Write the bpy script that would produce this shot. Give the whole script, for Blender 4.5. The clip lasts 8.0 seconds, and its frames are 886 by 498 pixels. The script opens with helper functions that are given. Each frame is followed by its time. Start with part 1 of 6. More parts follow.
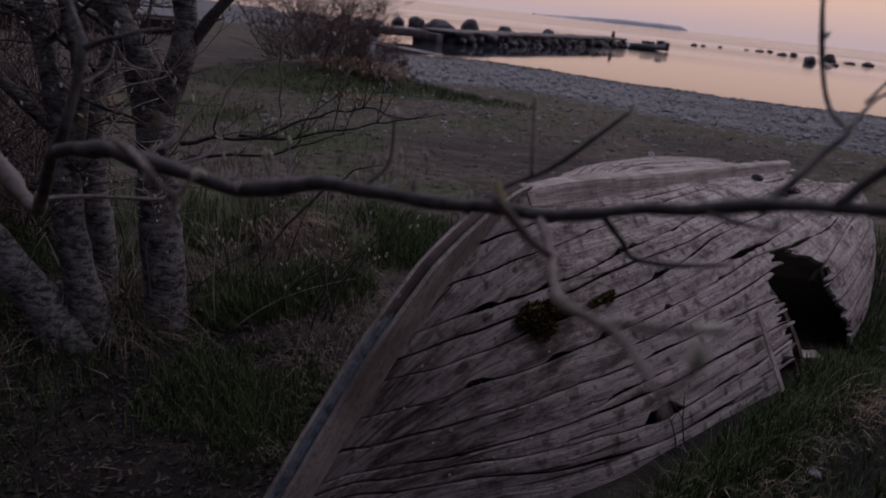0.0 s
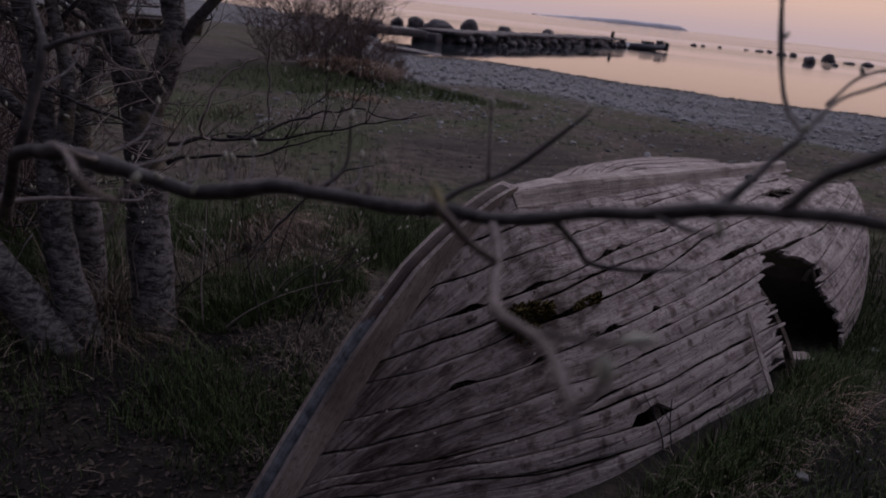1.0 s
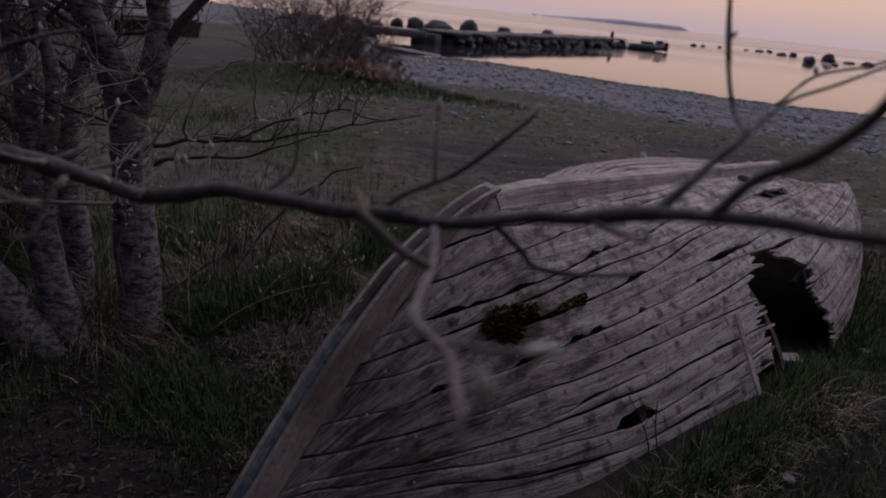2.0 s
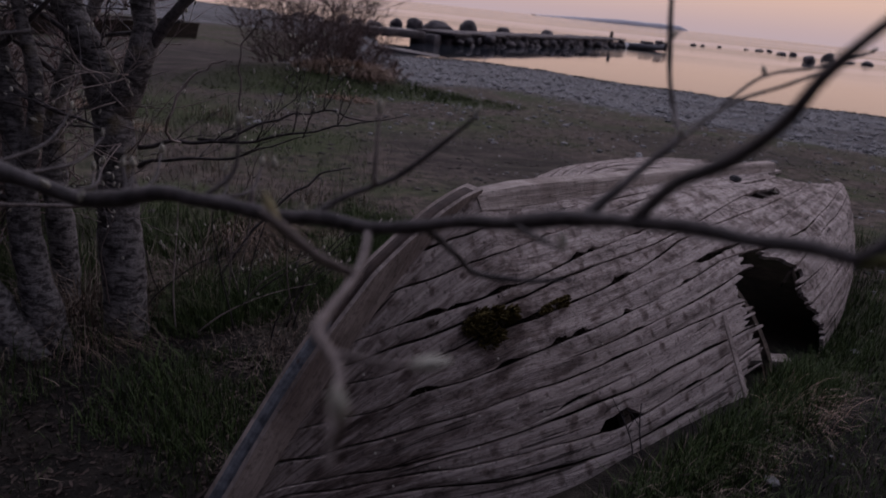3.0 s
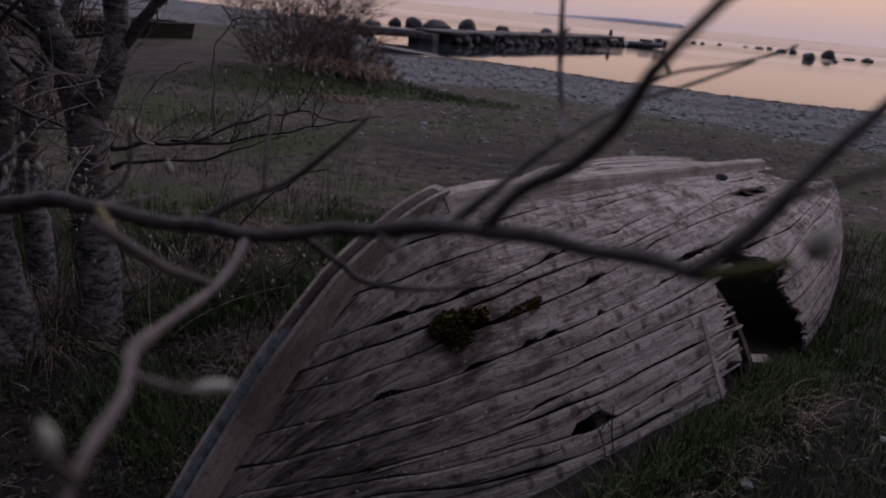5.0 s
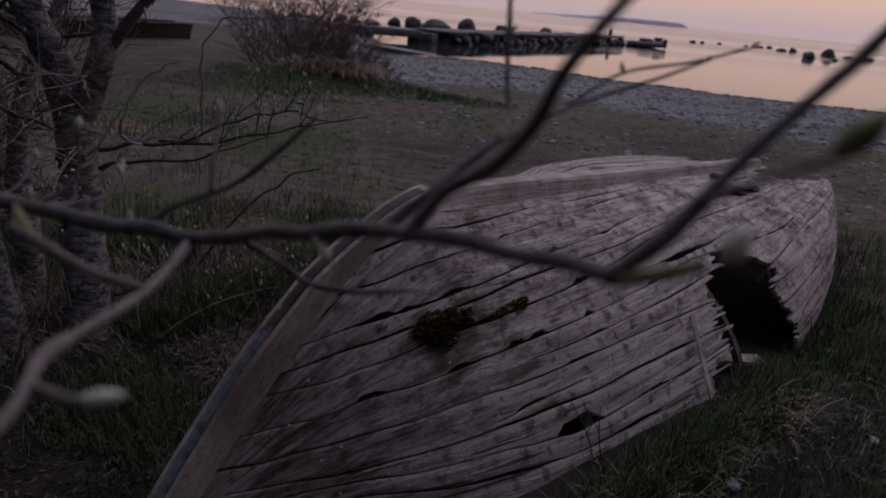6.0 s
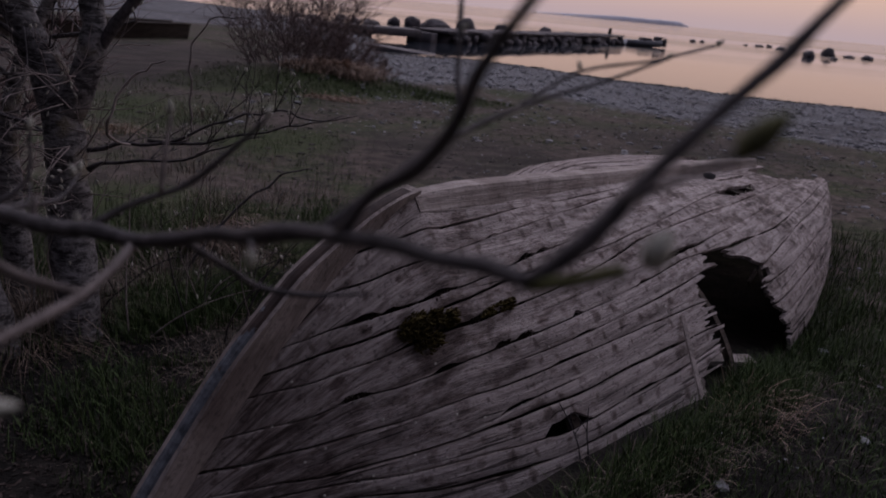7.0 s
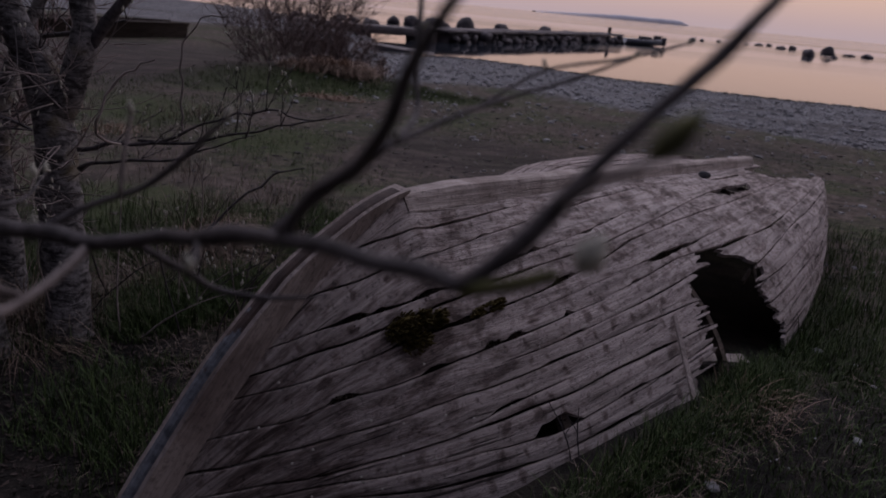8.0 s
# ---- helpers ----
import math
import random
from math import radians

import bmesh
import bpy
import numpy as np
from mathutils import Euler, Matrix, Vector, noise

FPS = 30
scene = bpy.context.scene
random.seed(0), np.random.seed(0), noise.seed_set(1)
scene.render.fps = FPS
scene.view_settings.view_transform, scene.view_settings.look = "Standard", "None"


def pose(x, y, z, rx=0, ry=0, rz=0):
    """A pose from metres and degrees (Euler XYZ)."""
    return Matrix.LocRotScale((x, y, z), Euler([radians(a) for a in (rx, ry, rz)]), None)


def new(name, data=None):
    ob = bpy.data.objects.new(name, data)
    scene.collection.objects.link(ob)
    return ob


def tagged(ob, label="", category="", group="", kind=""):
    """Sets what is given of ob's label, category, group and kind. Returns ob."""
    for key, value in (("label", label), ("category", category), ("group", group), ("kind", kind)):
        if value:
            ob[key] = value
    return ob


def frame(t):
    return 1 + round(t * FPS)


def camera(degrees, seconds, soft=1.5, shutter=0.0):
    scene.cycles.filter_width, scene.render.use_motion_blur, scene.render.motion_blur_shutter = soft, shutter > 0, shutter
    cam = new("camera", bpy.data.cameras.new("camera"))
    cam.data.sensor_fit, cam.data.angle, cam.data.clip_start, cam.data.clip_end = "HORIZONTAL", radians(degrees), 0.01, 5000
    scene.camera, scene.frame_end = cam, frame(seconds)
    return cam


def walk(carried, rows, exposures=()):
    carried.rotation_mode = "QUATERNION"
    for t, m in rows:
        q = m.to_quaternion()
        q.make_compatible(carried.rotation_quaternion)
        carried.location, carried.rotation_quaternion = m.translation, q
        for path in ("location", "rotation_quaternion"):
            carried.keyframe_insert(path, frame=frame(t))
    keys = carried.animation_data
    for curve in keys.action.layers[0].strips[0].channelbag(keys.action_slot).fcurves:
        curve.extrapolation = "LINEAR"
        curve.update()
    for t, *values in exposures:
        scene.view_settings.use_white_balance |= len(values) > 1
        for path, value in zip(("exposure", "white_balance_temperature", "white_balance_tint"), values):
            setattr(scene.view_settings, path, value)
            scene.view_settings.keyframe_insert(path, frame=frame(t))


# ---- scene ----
# ------------------------------------------------------------- camera and walk
cam = camera(60.0, 8.0, soft=1.8)
cam.data.dof.use_dof = True
cam.data.dof.focus_distance = 2.7
cam.data.dof.aperture_fstop = 4.0
ROWS = [
    (0.0, 0.0, 0.0, 1.45, 72.253, -6.002, 1.917),
    (0.5, 0.0268, 0.0113, 1.4527, 72.25, -6.023, 1.904),
    (1.0, 0.0476, 0.0179, 1.4548, 72.26, -6.004, 1.911),
    (1.5, 0.0749, 0.026, 1.4573, 72.283, -5.924, 1.92),
    (3.0, 0.1668, 0.0569, 1.4648, 72.334, -5.74, 1.914),
    (3.5, 0.1969, 0.0661, 1.4679, 72.317, -5.64, 1.925),
    (4.0, 0.223, 0.0752, 1.469, 72.303, -5.573, 1.927),
    (4.5, 0.2488, 0.0835, 1.4715, 72.283, -5.481, 1.921),
    (6.0, 0.322, 0.1058, 1.4763, 72.252, -5.292, 1.906),
    (6.5, 0.3458, 0.1131, 1.4778, 72.221, -5.222, 1.915),
    (7.0, 0.3656, 0.1208, 1.4786, 72.219, -5.208, 1.9),
    (7.5, 0.3856, 0.1271, 1.4795, 72.195, -5.161, 1.907),
    (8.0, 0.4, 0.1334, 1.4805, 72.158, -5.153, 1.888),
]
walk(cam, [(t, pose(x, y, z, rx, ry, rz)) for t, x, y, z, rx, ry, rz in ROWS], exposures=[(0.0, -0.04), (4.5, -0.05), (6.5, -0.10), (8.0, -0.13)])

# ------------------------------------------------------------- dusk sky and last light
world = bpy.data.worlds.new("dusk_sky")
scene.world = world
world.use_nodes = True
wn, wl = world.node_tree.nodes, world.node_tree.links
wn.clear()
w_out = wn.new("ShaderNodeOutputWorld")
w_bg = wn.new("ShaderNodeBackground")
w_co = wn.new("ShaderNodeTexCoord")
w_sep = wn.new("ShaderNodeSeparateXYZ")
w_el = wn.new("ShaderNodeValToRGB")
wl.new(w_co.outputs["Generated"], w_sep.inputs[0])
wl.new(w_sep.outputs["Z"], w_el.inputs["Fac"])
# the glow lies over the sea; the sky behind is dimmer
w_az = wn.new("ShaderNodeVectorMath")
w_az.operation = "DOT_PRODUCT"
w_az.inputs[1].default_value = (0.16, 0.92, 0.34)
w_dim = wn.new("ShaderNodeValToRGB")
w_dim.color_ramp.elements[0].position, w_dim.color_ramp.elements[0].color = 0.41, (0.035, 0.038, 0.055, 1)
w_dim.color_ramp.elements[1].position, w_dim.color_ramp.elements[1].color = 0.92, (1, 1, 1, 1)
w_mul = wn.new("ShaderNodeMix")
w_mul.data_type, w_mul.blend_type = "RGBA", "MULTIPLY"
w_mul.inputs[0].default_value = 1.0
wl.new(w_co.outputs["Generated"], w_az.inputs[0])
w_half = wn.new("ShaderNodeMath")
w_half.operation = "MULTIPLY_ADD"
w_half.inputs[1].default_value = w_half.inputs[2].default_value = 0.5
wl.new(w_az.outputs["Value"], w_half.inputs[0])
wl.new(w_half.outputs[0], w_dim.inputs["Fac"])
wl.new(w_el.outputs["Color"], w_mul.inputs[6])
wl.new(w_dim.outputs["Color"], w_mul.inputs[7])
wl.new(w_mul.outputs[2], w_bg.inputs["Color"])
wl.new(w_bg.outputs[0], w_out.inputs[0])
w_bg.inputs["Strength"].default_value = 0.60
ramp = w_el.color_ramp
ramp.elements[0].position, ramp.elements[0].color = 0.0, (0.86, 0.66, 0.72, 1)
ramp.elements[1].position, ramp.elements[1].color = 1.0, (2.10, 2.06, 2.55, 1)
for pos, col in ((0.012, (0.92, 0.68, 0.70, 1)), (0.045, (1.18, 0.80, 0.68, 1)), (0.13, (1.20, 0.84, 0.74, 1)), (0.30, (1.10, 0.95, 1.06, 1)), (0.55, (1.85, 1.76, 2.14, 1))):
    e = ramp.elements.new(pos)
    e.color = col

# ------------------------------------------------------------- building helpers
def mesh_from(name, bm, material, smooth=True):
    data = bpy.data.meshes.new(name)
    bm.normal_update()
    bm.to_mesh(data)
    bm.free()
    if smooth:
        data.polygons.foreach_set("use_smooth", [True] * len(data.polygons))
    for m in (material if isinstance(material, (list, tuple)) else [material]):
        data.materials.append(m)
    return data


def thing(name, bm, material, label, category, group="", kind="", smooth=True):
    return tagged(new(name, mesh_from(name, bm, material, smooth)), label, category, group, kind)


def part(name, bm, material, parent, label="", smooth=True):
    ob = new(name, mesh_from(name, bm, material, smooth))
    ob.parent = parent
    return tagged(ob, label)


def empty(name, matrix, label, category, group=""):
    ob = new(name)
    ob.empty_display_size = 0.1
    ob.matrix_basis = matrix
    return tagged(ob, label, category, group)


def curve_points(pts, step):
    """A smooth line through the points (x, y, z, radius), about step apart."""
    p = [np.array(q, float) for q in pts]
    p = [2 * p[0] - p[1]] + p + [2 * p[-1] - p[-2]]
    out = []
    for a, b, c, d in zip(p, p[1:], p[2:], p[3:]):
        n = max(2, int(np.linalg.norm((c - b)[:3]) / step))
        for i in range(n):
            t = i / n
            out.append(0.5 * (2 * b + (c - a) * t + (2 * a - 5 * b + 4 * c - d) * t * t + (3 * b - a - 3 * c + d) * t ** 3))
    out.append(p[-2])
    return out


def tube(bm, pts, sides=8, step=0.06, rough=0.0, knobs=0.0):
    """A tapering limb through the points (x, y, z, radius), with an uneven skin."""
    line = curve_points(pts, step)
    rings, side = [], None
    for i, q in enumerate(line):
        a, b = line[max(i - 1, 0)][:3], line[min(i + 1, len(line) - 1)][:3]
        along = Vector(b - a).normalized()
        if side is None:
            side = along.cross(Vector((0.31, 0.2, 0.93)))
        side = (side - along * side.dot(along)).normalized()
        other = along.cross(side)
        r = max(q[3], 0.0004)
        if knobs:
            r *= 1 + knobs * max(0, noise.noise(Vector((q[0] * 19, q[1] * 19, q[2] * 19))))
        ring = []
        for k in range(sides):
            ang = 2 * math.pi * k / sides
            v = Vector(q[:3]) + (side * math.cos(ang) + other * math.sin(ang)) * r
            if rough:
                v += (v - Vector(q[:3])) * rough * noise.noise(v * (0.6 / max(r, 0.004)))
            ring.append(bm.verts.new(v))
        rings.append(ring)
    for a, b in zip(rings, rings[1:]):
        for k in range(sides):
            bm.faces.new((a[k], a[(k + 1) % sides], b[(k + 1) % sides], b[k]))
    for ring, flip in ((rings[0], True), (rings[-1], False)):
        bm.faces.new(ring[::-1] if flip else ring)


def box(bm, size, matrix, bevel=0.0, wob=0.0):
    made = bmesh.ops.create_cube(bm, size=1, matrix=matrix @ Matrix.Diagonal((*size, 1)))
    if bevel:
        edges = list({e for v in made["verts"] for e in v.link_edges})
        bmesh.ops.bevel(bm, geom=edges, offset=bevel, segments=1, affect="EDGES")
    if wob:
        for v in bm.verts:
            v.co += Vector((noise.noise(v.co * 7), noise.noise(v.co * 7 + Vector((9, 0, 0))), noise.noise(v.co * 7 + Vector((0, 9, 0))))) * wob


def rock(bm, centre, size, seed, detail=2, flat=1.0):
    made = bmesh.ops.create_icosphere(bm, subdivisions=detail, radius=1)
    sh = Vector((seed * 3.7, seed * 1.3, seed * 2.1))
    for v in made["verts"]:
        d = v.co.normalized()
        k = 1 + 0.28 * noise.noise(d * 1.1 + sh) + 0.12 * noise.noise(d * 2.9 + sh)
        v.co = Vector(centre) + Vector((d.x * size[0], d.y * size[1], d.z * size[2] * flat)) * k


def lerp(x, xs, ys):
    return float(np.interp(x, xs, ys))


def smooth_lerp(x, xs, ys):
    """Interpolation without corners, by a short running mean."""
    return sum(np.interp(x + d, xs, ys) * w for d, w in ((-0.16, 0.2), (-0.08, 0.2), (0, 0.2), (0.08, 0.2), (0.16, 0.2)))


# ------------------------------------------------------------- materials
def material(name, rough=0.8, spec=0.3):
    m = bpy.data.materials.new(name)
    m.use_nodes = True
    b = m.node_tree.nodes["Principled BSDF"]
    b.inputs["Roughness"].default_value = rough
    b.inputs["Specular IOR Level"].default_value = spec
    return m, m.node_tree.nodes, m.node_tree.links, b


def node(nodes, kind, **values):
    n = nodes.new(kind)
    for key, value in values.items():
        n.inputs[key].default_value = value
    return n


def noise_tex(nodes, links, vector, scale, detail=6, rough=0.6, distort=0.0):
    n = node(nodes, "ShaderNodeTexNoise", Scale=scale, Detail=detail, Roughness=rough, Distortion=distort)
    if vector is not None:
        links.new(vector, n.inputs["Vector"])
    return n.outputs["Fac"]


def ramp_of(nodes, links, fac, stops):
    r = nodes.new("ShaderNodeValToRGB")
    links.new(fac, r.inputs["Fac"])
    while len(r.color_ramp.elements) < len(stops):
        r.color_ramp.elements.new(0.5)
    for e, (pos, col) in zip(r.color_ramp.elements, stops):
        e.position = pos
        e.color = (*col, 1) if len(col) == 3 else col
    return r.outputs["Color"]


def grey(v):
    return (v, v, v)


def mix(nodes, links, kind, fac, a, b):
    m = nodes.new("ShaderNodeMix")
    m.data_type, m.blend_type = "RGBA", kind
    for sock, val in ((m.inputs[0], fac), (m.inputs[6], a), (m.inputs[7], b)):
        if isinstance(val, (int, float)):
            sock.default_value = val
        elif isinstance(val, tuple):
            sock.default_value = (*val, 1)
        else:
            links.new(val, sock)
    return m.outputs[2]


def maths(nodes, links, op, a, b=None):
    m = nodes.new("ShaderNodeMath")
    m.operation = op
    for sock, val in zip(m.inputs, (a, b)):
        if isinstance(val, (int, float)):
            sock.default_value = val
        elif val is not None:
            links.new(val, sock)
    return m.outputs[0]


def mapped(nodes, links, scale, source="Object", uv=False, turn=0.0):
    c = nodes.new("ShaderNodeTexCoord")
    m = nodes.new("ShaderNodeMapping")
    m.inputs["Scale"].default_value = scale
    at = c.outputs["UV" if uv else source]
    if turn:
        r = nodes.new("ShaderNodeMapping")
        r.inputs["Rotation"].default_value = (0, radians(turn), 0)
        links.new(at, r.inputs["Vector"])
        at = r.outputs[0]
    links.new(at, m.inputs["Vector"])
    return m.outputs[0]


def bump(nodes, links, bsdf, height, strength, distance=0.01):
    b = node(nodes, "ShaderNodeBump", Strength=strength, Distance=distance)
    links.new(height, b.inputs["Height"])
    links.new(b.outputs[0], bsdf.inputs["Normal"])


def rand_out(nodes):
    return nodes.new("ShaderNodeObjectInfo").outputs["Random"]


def weathered_wood(name, light=(0.40, 0.31, 0.30), dark=(0.16, 0.115, 0.11), turn=0.0, checks=0.8):
    """Bare silvered boat timber: long grain, drying checks and stains."""
    m, n, l, b = material(name, 0.82, 0.25)
    co = mapped(n, l, (1.0, 1.0, 1.0))
    grain = noise_tex(n, l, mapped(n, l, (1.3, 26.0, 26.0), turn=turn), 1.0, 7, 0.62, 0.4)
    fine = noise_tex(n, l, mapped(n, l, (5.0, 150.0, 150.0), turn=turn), 1.0, 4, 0.6)
    blot = noise_tex(n, l, co, 3.4, 5, 0.6, 0.5)
    col = ramp_of(n, l, grain, [(0.28, dark), (0.46, tuple(0.5 * (x + y) for x, y in zip(light, dark))), (0.66, light)])
    col = mix(n, l, "MULTIPLY", 0.55, col, ramp_of(n, l, fine, [(0.30, grey(0.40)), (0.58, grey(1.0))]))
    col = mix(n, l, "MULTIPLY", 0.75, col, ramp_of(n, l, blot, [(0.36, (0.42, 0.38, 0.37)), (0.56, grey(1.0))]))
    speck = noise_tex(n, l, co, 55.0, 4, 0.65)
    col = mix(n, l, "MULTIPLY", 0.6, col, ramp_of(n, l, speck, [(0.34, grey(0.4)), (0.48, grey(1.0))]))
    check = noise_tex(n, l, mapped(n, l, (0.9, 60.0, 60.0), turn=turn), 1.0, 3, 0.5, 0.2)
    col = mix(n, l, "MULTIPLY", checks, col, ramp_of(n, l, check, [(0.36, grey(0.12)), (0.395, grey(1.0))]))
    col = mix(n, l, "MULTIPLY", 0.35, col, ramp_of(n, l, rand_out(n), [(0.0, (0.55, 0.52, 0.52)), (1.0, (1.0, 1.0, 1.0))]))
    l.new(col, b.inputs["Base Color"])
    h = maths(n, l, "ADD", maths(n, l, "ADD", grain, maths(n, l, "MULTIPLY", fine, 0.6)), maths(n, l, "MULTIPLY", ramp_of(n, l, check, [(0.355, grey(0.0)), (0.40, grey(1.0))]), 0.9 * checks))
    bump(n, l, b, h, 0.9, 0.009)
    return m


def planking(name, light, dark):
    """Clinker planks, bare and silvered: streaked grain, short splits, rust-dark rivet stains along each lap, damp blotches and lichen."""
    m, n, l, b = material(name, 0.84, 0.22)
    co = mapped(n, l, (1.0, 1.0, 1.0))
    broad = noise_tex(n, l, mapped(n, l, (2.2, 26.0, 1.0), uv=True), 1.0, 5, 0.6, 0.5)
    streak = noise_tex(n, l, mapped(n, l, (5.0, 95.0, 1.0), uv=True), 1.0, 5, 0.65, 0.6)
    fine = noise_tex(n, l, mapped(n, l, (22.0, 260.0, 1.0), uv=True), 1.0, 3, 0.6)
    col = ramp_of(n, l, broad, [(0.25, dark), (0.43, tuple(0.45 * x + 0.55 * y for x, y in zip(light, dark))), (0.60, light)])
    col = mix(n, l, "MULTIPLY", 0.6, col, ramp_of(n, l, streak, [(0.30, (0.40, 0.37, 0.37)), (0.43, grey(0.85)), (0.58, grey(1.0))]))
    col = mix(n, l, "MULTIPLY", 0.3, col, ramp_of(n, l, fine, [(0.32, grey(0.40)), (0.56, grey(1.0))]))
    # planks differ a little in tone
    col = mix(n, l, "MULTIPLY", 0.30, col, ramp_of(n, l, rand_out(n), [(0.0, (0.60, 0.56, 0.56)), (1.0, (1.0, 1.0, 1.0))]))
    # weather-darkened patches a hand wide, drawn out along the grain
    damp = noise_tex(n, l, mapped(n, l, (5.5, 13.0, 1.0), uv=True), 1.0, 5, 0.65, 0.5)
    wide = noise_tex(n, l, co, 1.3, 3, 0.55)
    fac = maths(n, l, "ADD", damp, maths(n, l, "MULTIPLY", maths(n, l, "SUBTRACT", wide, 0.5), 0.7))
    col = mix(n, l, "MULTIPLY", 0.9, col, ramp_of(n, l, fac, [(0.30, (0.25, 0.215, 0.21)), (0.38, (0.47, 0.43, 0.42)), (0.47, grey(0.9)), (0.52, grey(1.0))]))
    # rivet stains: one each hand's width along the lap, uneven and here and there missing
    lap = n.new("ShaderNodeUVMap")
    lap.uv_map = "lap"
    wob = node(n, "ShaderNodeTexNoise", Scale=26.0, Detail=3.0)
    l.new(co, wob.inputs["Vector"])
    sc = n.new("ShaderNodeVectorMath")
    sc.operation = "MULTIPLY_ADD"
    sc.inputs[1].default_value, sc.inputs[2].default_value = (0.035, 0.030, 0.0), (-0.0175, -0.015, 0.0)
    l.new(wob.outputs["Color"], sc.inputs[0])
    warp = n.new("ShaderNodeVectorMath")
    warp.operation = "ADD"
    l.new(lap.outputs[0], warp.inputs[0])
    l.new(sc.outputs[0], warp.inputs[1])
    sep = n.new("ShaderNodeSeparateXYZ")
    l.new(warp.outputs[0], sep.inputs[0])
    drift = maths(n, l, "MULTIPLY", noise_tex(n, l, co, 4.3, 1, 0.5), 0.22)
    along = maths(n, l, "MULTIPLY", maths(n, l, "SUBTRACT", maths(n, l, "FRACT", maths(n, l, "MULTIPLY", maths(n, l, "ADD", sep.outputs["X"], drift), 8.3)), 0.5), 0.12)
    across = maths(n, l, "SUBTRACT", sep.outputs["Y"], 0.030)
    d = maths(n, l, "SQRT", maths(n, l, "ADD", maths(n, l, "POWER", along, 2.0), maths(n, l, "POWER", maths(n, l, "MULTIPLY", across, 0.9), 2.0)))
    d = maths(n, l, "ADD", d, maths(n, l, "MULTIPLY", maths(n, l, "SUBTRACT", noise_tex(n, l, co, 9.0, 5, 0.7), 0.41), 0.10))
    keep = ramp_of(n, l, noise_tex(n, l, co, 2.3, 2), [(0.40, grey(0.5)), (0.55, grey(0.95))])
    col = mix(n, l, "MULTIPLY", keep, col, ramp_of(n, l, d, [(0.004, (0.30, 0.265, 0.26)), (0.017, (0.50, 0.46, 0.45)), (0.027, grey(1.0))]))
    # soot-dark freckles and crumbs of rot
    rot = noise_tex(n, l, mapped(n, l, (14.0, 30.0, 1.0), uv=True), 1.0, 5, 0.7, 0.3)
    fac = maths(n, l, "ADD", rot, maths(n, l, "MULTIPLY", maths(n, l, "SUBTRACT", noise_tex(n, l, co, 2.0, 3), 0.5), 0.5))
    col = mix(n, l, "MULTIPLY", 0.65, col, ramp_of(n, l, fac, [(0.34, (0.30, 0.26, 0.25)), (0.41, (0.62, 0.58, 0.57)), (0.47, grey(1.0))]))
    # drying splits along the grain
    split = noise_tex(n, l, mapped(n, l, (2.6, 55.0, 1.0), uv=True), 1.0, 3, 0.5, 0.25)
    row = n.new("ShaderNodeSeparateXYZ")
    l.new(mapped(n, l, (1.0, 1.0, 1.0), uv=True), row.inputs[0])
    frayed = maths(n, l, "MULTIPLY", maths(n, l, "MINIMUM", maths(n, l, "MAXIMUM", maths(n, l, "SUBTRACT", row.outputs["Y"], 0.72), 0.0), 0.35), 0.24)
    opened = ramp_of(n, l, maths(n, l, "SUBTRACT", split, frayed), [(0.285, grey(0.0)), (0.312, grey(1.0))])
    col = mix(n, l, "MULTIPLY", 0.85, col, mix(n, l, "MIX", opened, (0.10, 0.09, 0.09), (1.0, 1.0, 1.0)))
    # pits, crumbs and thin lichen
    speck = noise_tex(n, l, co, 62.0, 4, 0.65)
    col = mix(n, l, "MULTIPLY", 0.8, col, ramp_of(n, l, speck, [(0.33, grey(0.35)), (0.44, grey(1.0)), (0.62, grey(1.0)), (0.70, (1.30, 1.26, 1.24))]))
    lichen = noise_tex(n, l, co, 23.0, 4, 0.6)
    col = mix(n, l, "MIX", ramp_of(n, l, maths(n, l, "MULTIPLY", lichen, noise_tex(n, l, co, 1.9, 2)), [(0.42, grey(0)), (0.50, grey(0.4))]), col, (0.10, 0.085, 0.06))
    l.new(col, b.inputs["Base Color"])
    h = maths(n, l, "ADD", maths(n, l, "ADD", maths(n, l, "MULTIPLY", streak, 1.2), maths(n, l, "MULTIPLY", fine, 0.5)), maths(n, l, "ADD", maths(n, l, "MULTIPLY", opened, 0.8), maths(n, l, "MULTIPLY", speck, 0.5)))
    bump(n, l, b, h, 0.9, 0.008)
    return m


def bark(name, light, dark, band):
    m, n, l, b = material(name, 0.85, 0.2)
    co = mapped(n, l, (band, band, band * 2.7))
    fine = mapped(n, l, (1, 1, 1))
    lent = noise_tex(n, l, co, 19.0, 5, 0.62, 0.35)
    spots = noise_tex(n, l, fine, 60.0, 4, 0.7)
    big = noise_tex(n, l, fine, 4.0, 3)
    wide = noise_tex(n, l, fine, 8.0, 3)
    fac = maths(n, l, "ADD", lent, maths(n, l, "MULTIPLY", maths(n, l, "SUBTRACT", wide, 0.5), 0.28))
    col = ramp_of(n, l, fac, [(0.36, dark), (0.45, tuple(0.30 * (x + y) for x, y in zip(light, dark))), (0.51, tuple(0.66 * x for x in light)), (0.66, light)])
    col = mix(n, l, "MULTIPLY", 0.7, col, ramp_of(n, l, spots, [(0.34, grey(0.35)), (0.52, grey(1.0))]))
    col = mix(n, l, "MIX", ramp_of(n, l, big, [(0.60, grey(0)), (0.72, grey(0.55))]), col, (0.13, 0.10, 0.045))
    l.new(col, b.inputs["Base Color"])
    bump(n, l, b, maths(n, l, "ADD", lent, maths(n, l, "MULTIPLY", spots, 0.6)), 0.8, 0.012)
    return m


